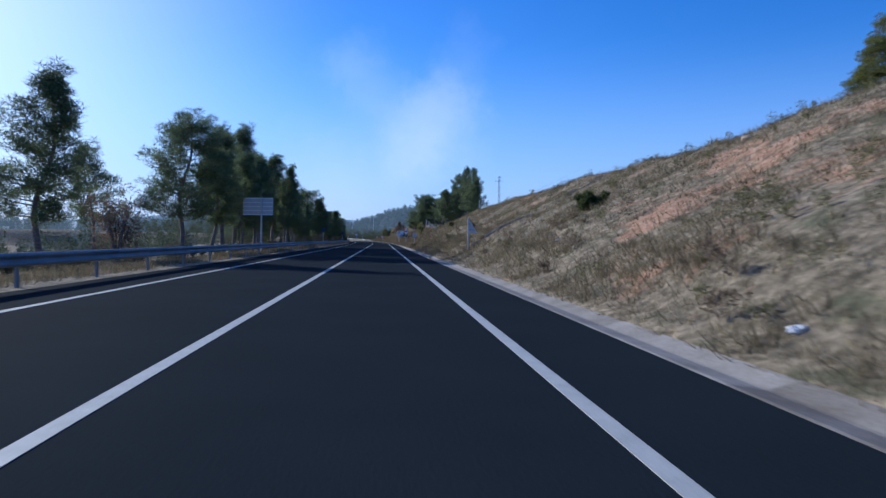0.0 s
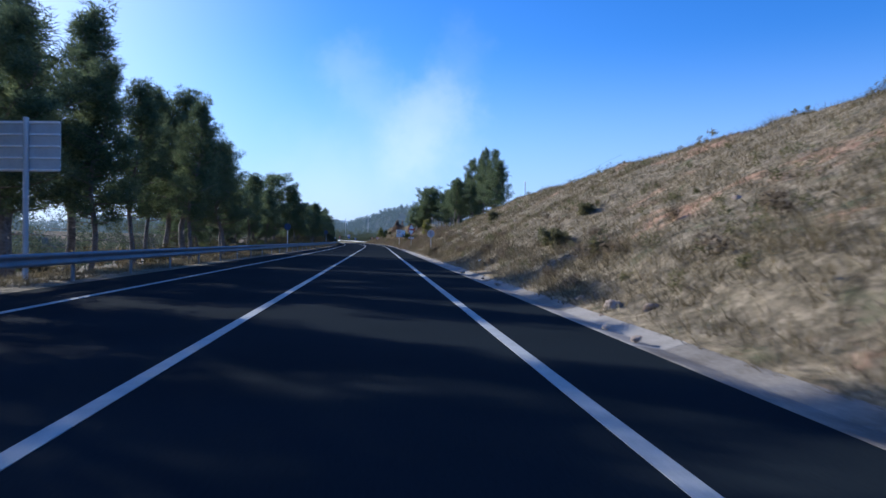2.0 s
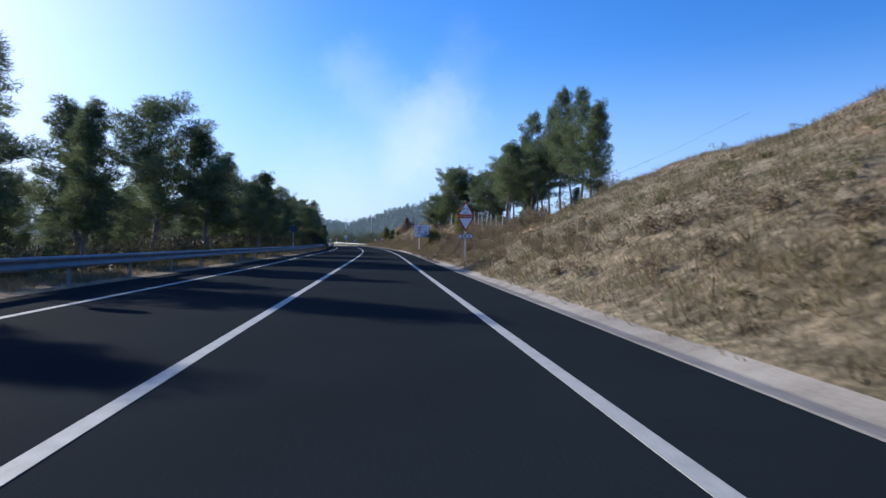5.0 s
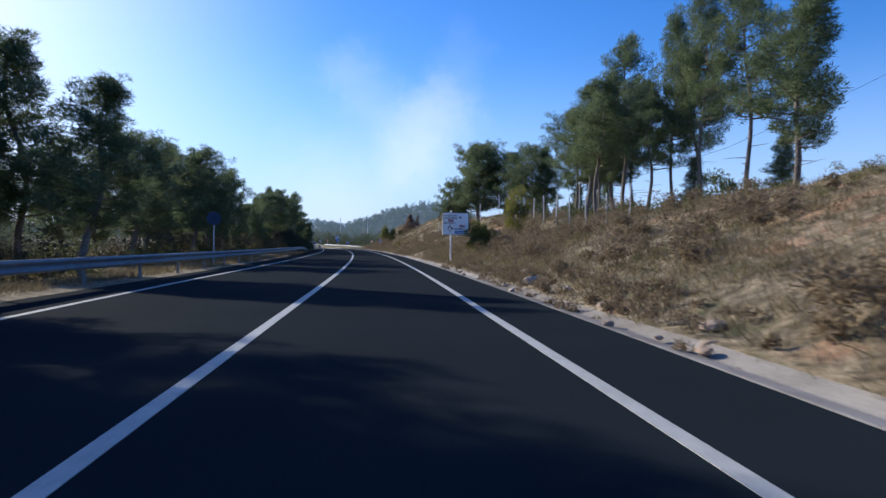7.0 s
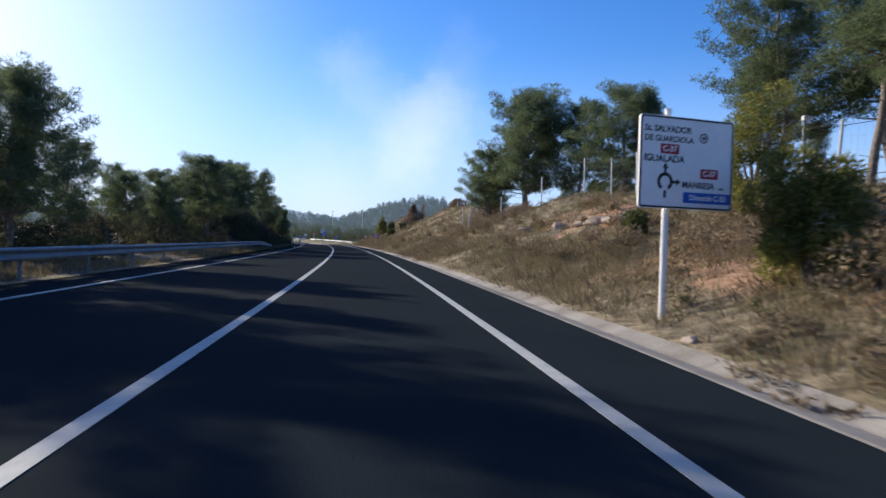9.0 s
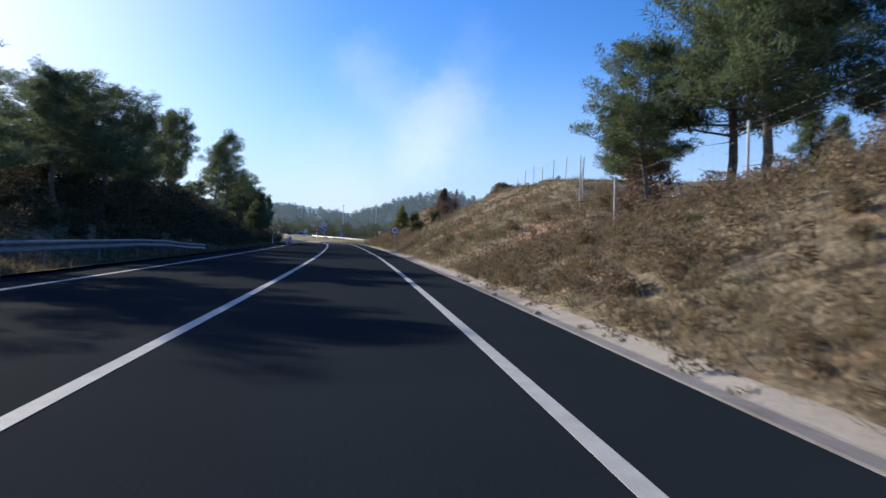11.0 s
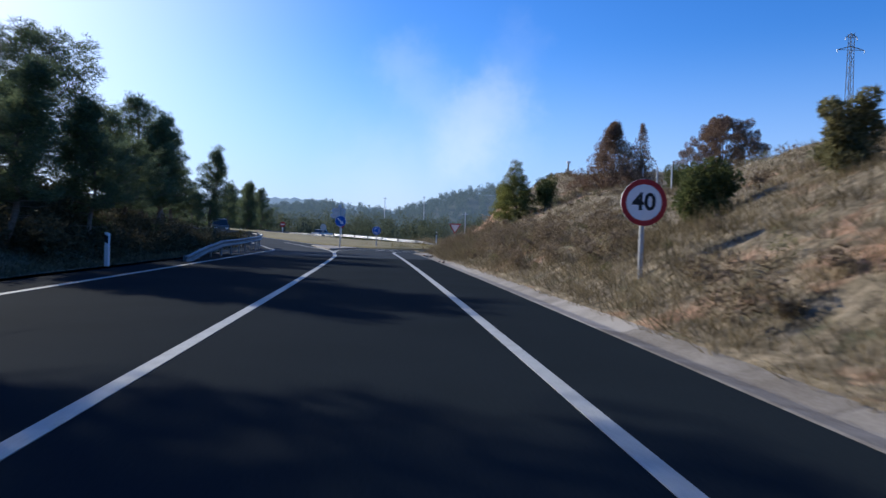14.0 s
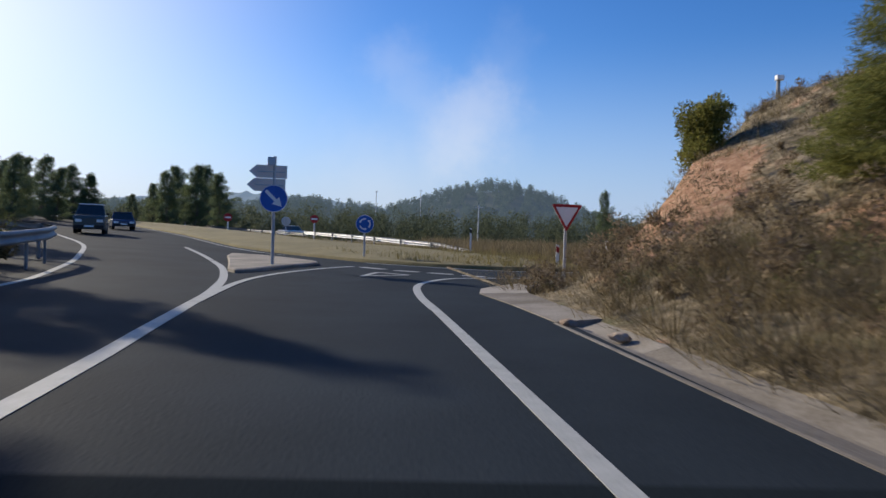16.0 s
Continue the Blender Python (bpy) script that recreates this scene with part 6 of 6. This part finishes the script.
def brush(name, label, y0, y1, d0, d1, density, h0, h1, seed):
    return tufts(name, label, scatter(y0, y1, d0, d1, density, 0.0, seed), 34, h0, h1, 0.014, DARK_WEED, 0.45, 1.5)


brush("dry_brush", "tall tangled dry brush on the low bank", 122, 168, 5.8, 11.0, 2.4, 0.35, 0.85, 21.0)
brush("dry_brush", "tangled dry brush below the fence", 190, 214, 6.0, 12.0, 2.2, 0.35, 0.9, 22.0)
brush("dry_brush", "tangled grey-brown brush on the end of the cutting", 236, 256, 5.8, 9.5, 3.2, 0.4, 0.95, 23.0)
brush("dry_brush", "dense brown brush at the foot of the cutting's end", 256, 276.5, 5.6, 8.6, 6.5, 0.4, 1.05, 25.0)
brush("dry_brush", "dry brush at the foot of the slope", 40, 122, 5.7, 8.2, 2.0, 0.35, 0.85, 24.0)


def thicket(name, label, feet, h0, h1, mat, blades, size):
    allv = []
    for x, y, z in feet:
        h = rand(h0, h1)
        w = h * rand(0.5, 0.9)
        cs = [(x + rand(-0.5, 0.5) * w, y + rand(-0.5, 0.5) * w, z + h * rand(0.2, 0.8)) for k in range(5)]
        allv.append(leaf_cloud(cs, [w * rand(0.25, 0.5) for c in cs], blades, size, size * 0.4))
    ob = new(name, tri_mesh(name, np.concatenate(allv), mat))
    return tagged(ob, label, "undergrowth", kind="stuff")


thicket("undergrowth", "dark green undergrowth below the roadside pines", scatter(20, 95, -17.0, -9.2, 0.06, -0.3, 9.5), 0.5, 1.3, DARK_BRUSH, 420, 0.15)
thicket("undergrowth", "tangled undergrowth below the roadside pines", scatter(95, 205, -21.0, -9.2, 0.2, -0.4, 9.0), 0.8, 2.6, DARK_BRUSH, 300, 0.19)
thicket("undergrowth", "dark green shrubs among the roadside pines", scatter(95, 205, -21.0, -9.6, 0.09, -0.4, 19.0), 0.8, 2.2, SHRUB_LEAF, 420, 0.15)
thicket("undergrowth", "brown and green brush behind the guard rail", scatter(10, 200, -14.0, -8.6, 0.12, -0.1, 12.0), 0.5, 1.3, DARK_WEED, 300, 0.15)
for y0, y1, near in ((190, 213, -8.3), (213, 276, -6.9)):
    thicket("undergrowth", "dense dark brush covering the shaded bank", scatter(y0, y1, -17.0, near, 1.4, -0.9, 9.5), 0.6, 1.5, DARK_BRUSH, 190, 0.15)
thicket("dry_thicket", "tangled grey-brown scrub on the low bank", scatter(138, 176, 7.2, 17.0, 0.55, -0.15, 41.0), 0.4, 1.2, TWIGGY, 330, 0.1)
thicket("dry_thicket", "tangled brown scrub at the end of the cutting", scatter(246, 277, 5.9, 9.6, 1.3, -0.3, 42.0), 0.35, 0.9, TWIGGY, 260, 0.08)
thicket("dry_thicket", "low tangled scrub along the foot of the cutting", scatter(-8, 138, 5.9, 9.0, 0.5, -0.05, 43.0), 0.3, 0.75, TWIGGY, 220, 0.08)
thicket("dry_thicket", "low tangled scrub on the stony slope", scatter(176, 246, 5.9, 13.0, 0.35, -0.05, 44.0), 0.3, 0.8, TWIGGY, 220, 0.08)
thicket("dry_thicket", "low dry scrub on the knoll at the junction", scatter(252, 290, 8.5, 20.0, 0.9, -0.2, 45.0), 0.15, 0.5, TWIGGY, 150, 0.07)
tufts("dry_grass", "dry grass creeping over the gutter's edge", scatter(-8, 267, 5.38, 5.85, 36, -0.2, 46.0), 6, 0.04, 0.2, 0.016, DARK_WEED, 0.12, 1.5)
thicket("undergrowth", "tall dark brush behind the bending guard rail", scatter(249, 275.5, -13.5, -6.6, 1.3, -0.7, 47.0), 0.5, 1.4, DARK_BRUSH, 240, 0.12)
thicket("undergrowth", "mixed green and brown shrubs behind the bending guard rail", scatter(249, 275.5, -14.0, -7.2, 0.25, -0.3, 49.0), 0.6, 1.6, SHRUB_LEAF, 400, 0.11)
# added cover that hides pale soil, so the bank's shaded foot stays dark
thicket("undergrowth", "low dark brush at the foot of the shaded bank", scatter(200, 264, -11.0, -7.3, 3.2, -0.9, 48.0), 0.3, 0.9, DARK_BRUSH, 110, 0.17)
# tufts added only to darken the pale soil strip beside the rail
tufts("withered_weeds", "short dark tufts added to darken the shaded shoulder", scatter(178, 264, -7.5, -6.05, 34, -0.9, 50.0), 8, 0.04, 0.2, 0.03, DARK_BRUSH, 0.2, 1.5)
thicket("dry_thicket", "brown bramble and brush round the fence posts", scatter(188, 208, 10.5, 24.0, 0.8, -0.3, 63.0), 0.5, 1.3, TWIGGY, 300, 0.1)
thicket("dry_thicket", "tangled brown brush covering the low bank before the fence", scatter(183, 201, 6.2, 13.5, 1.0, -0.5, 64.0), 0.35, 0.95, TWIGGY, 260, 0.09)
thicket("dry_thicket", "waist-high tangle of grey-brown bramble on the low bank", scatter(116, 168, 6.2, 12.5, 0.42, 0.05, 61.0), 0.6, 1.3, TWIGGY, 420, 0.1)
thicket("dry_thicket", "waist-high tangle of brown bramble at the foot of the cutting", scatter(182, 276, 6.0, 9.0, 0.3, 0.05, 62.0), 0.5, 1.1, TWIGGY, 380, 0.09)
thicket("dry_thicket", "dry scrub and litter spilling over the gutter", scatter(119, 150, 5.1, 6.5, 3.4, -0.5, 51.0), 0.12, 0.45, TWIGGY, 130, 0.07)
thicket("dry_thicket", "dry scrub and litter spilling over the gutter", scatter(180, 199, 5.2, 6.6, 3.4, -0.5, 52.0), 0.15, 0.5, TWIGGY, 130, 0.07)
tufts("withered_weeds", "dense withered scrub on the low bank beside the direction board", scatter(136, 182, 7.0, 16.5, 9, -0.2, 53.0), 14, 0.2, 0.6, 0.018, DARK_WEED, 0.35, 1.2)
thicket("low_scrub", "low grey-green scrub dotted over the dry slope", scatter(-8, 272, 6.2, 17.0, 0.8, 0.05, 31.0), 0.18, 0.55, SCRUB_LEAF, 100, 0.07)
thicket("undergrowth", "mixed brush below the pines on the cutting", scatter(140, 200, 16.5, 26.0, 0.16, -0.3, 15.0), 0.6, 1.7, SHRUB_LEAF, 420, 0.16)



# belts of woods down in the valley
near_belt, far_belt = [], []
while len(near_belt) < 200:
    yy = rand(20, 330)
    xx = centre(yy) - rand(30, 85)
    near_belt.append((xx, yy, land(xx, yy) - 0.3, rand(4.5, 8.0)))
while len(far_belt) < 420:
    yy = rand(40, 520)
    xx = centre(min(yy, 300)) - rand(85, 300)
    far_belt.append((xx, yy, land(xx, yy) - 0.3, rand(6.0, 11.0)))
# this belt takes the needles that have the haze painted in
woods("backdrop_valley_woods", "pine wood far down in the valley, bluish haze painted in", far_belt, HILL_NEEDLES, 220, 0.8)
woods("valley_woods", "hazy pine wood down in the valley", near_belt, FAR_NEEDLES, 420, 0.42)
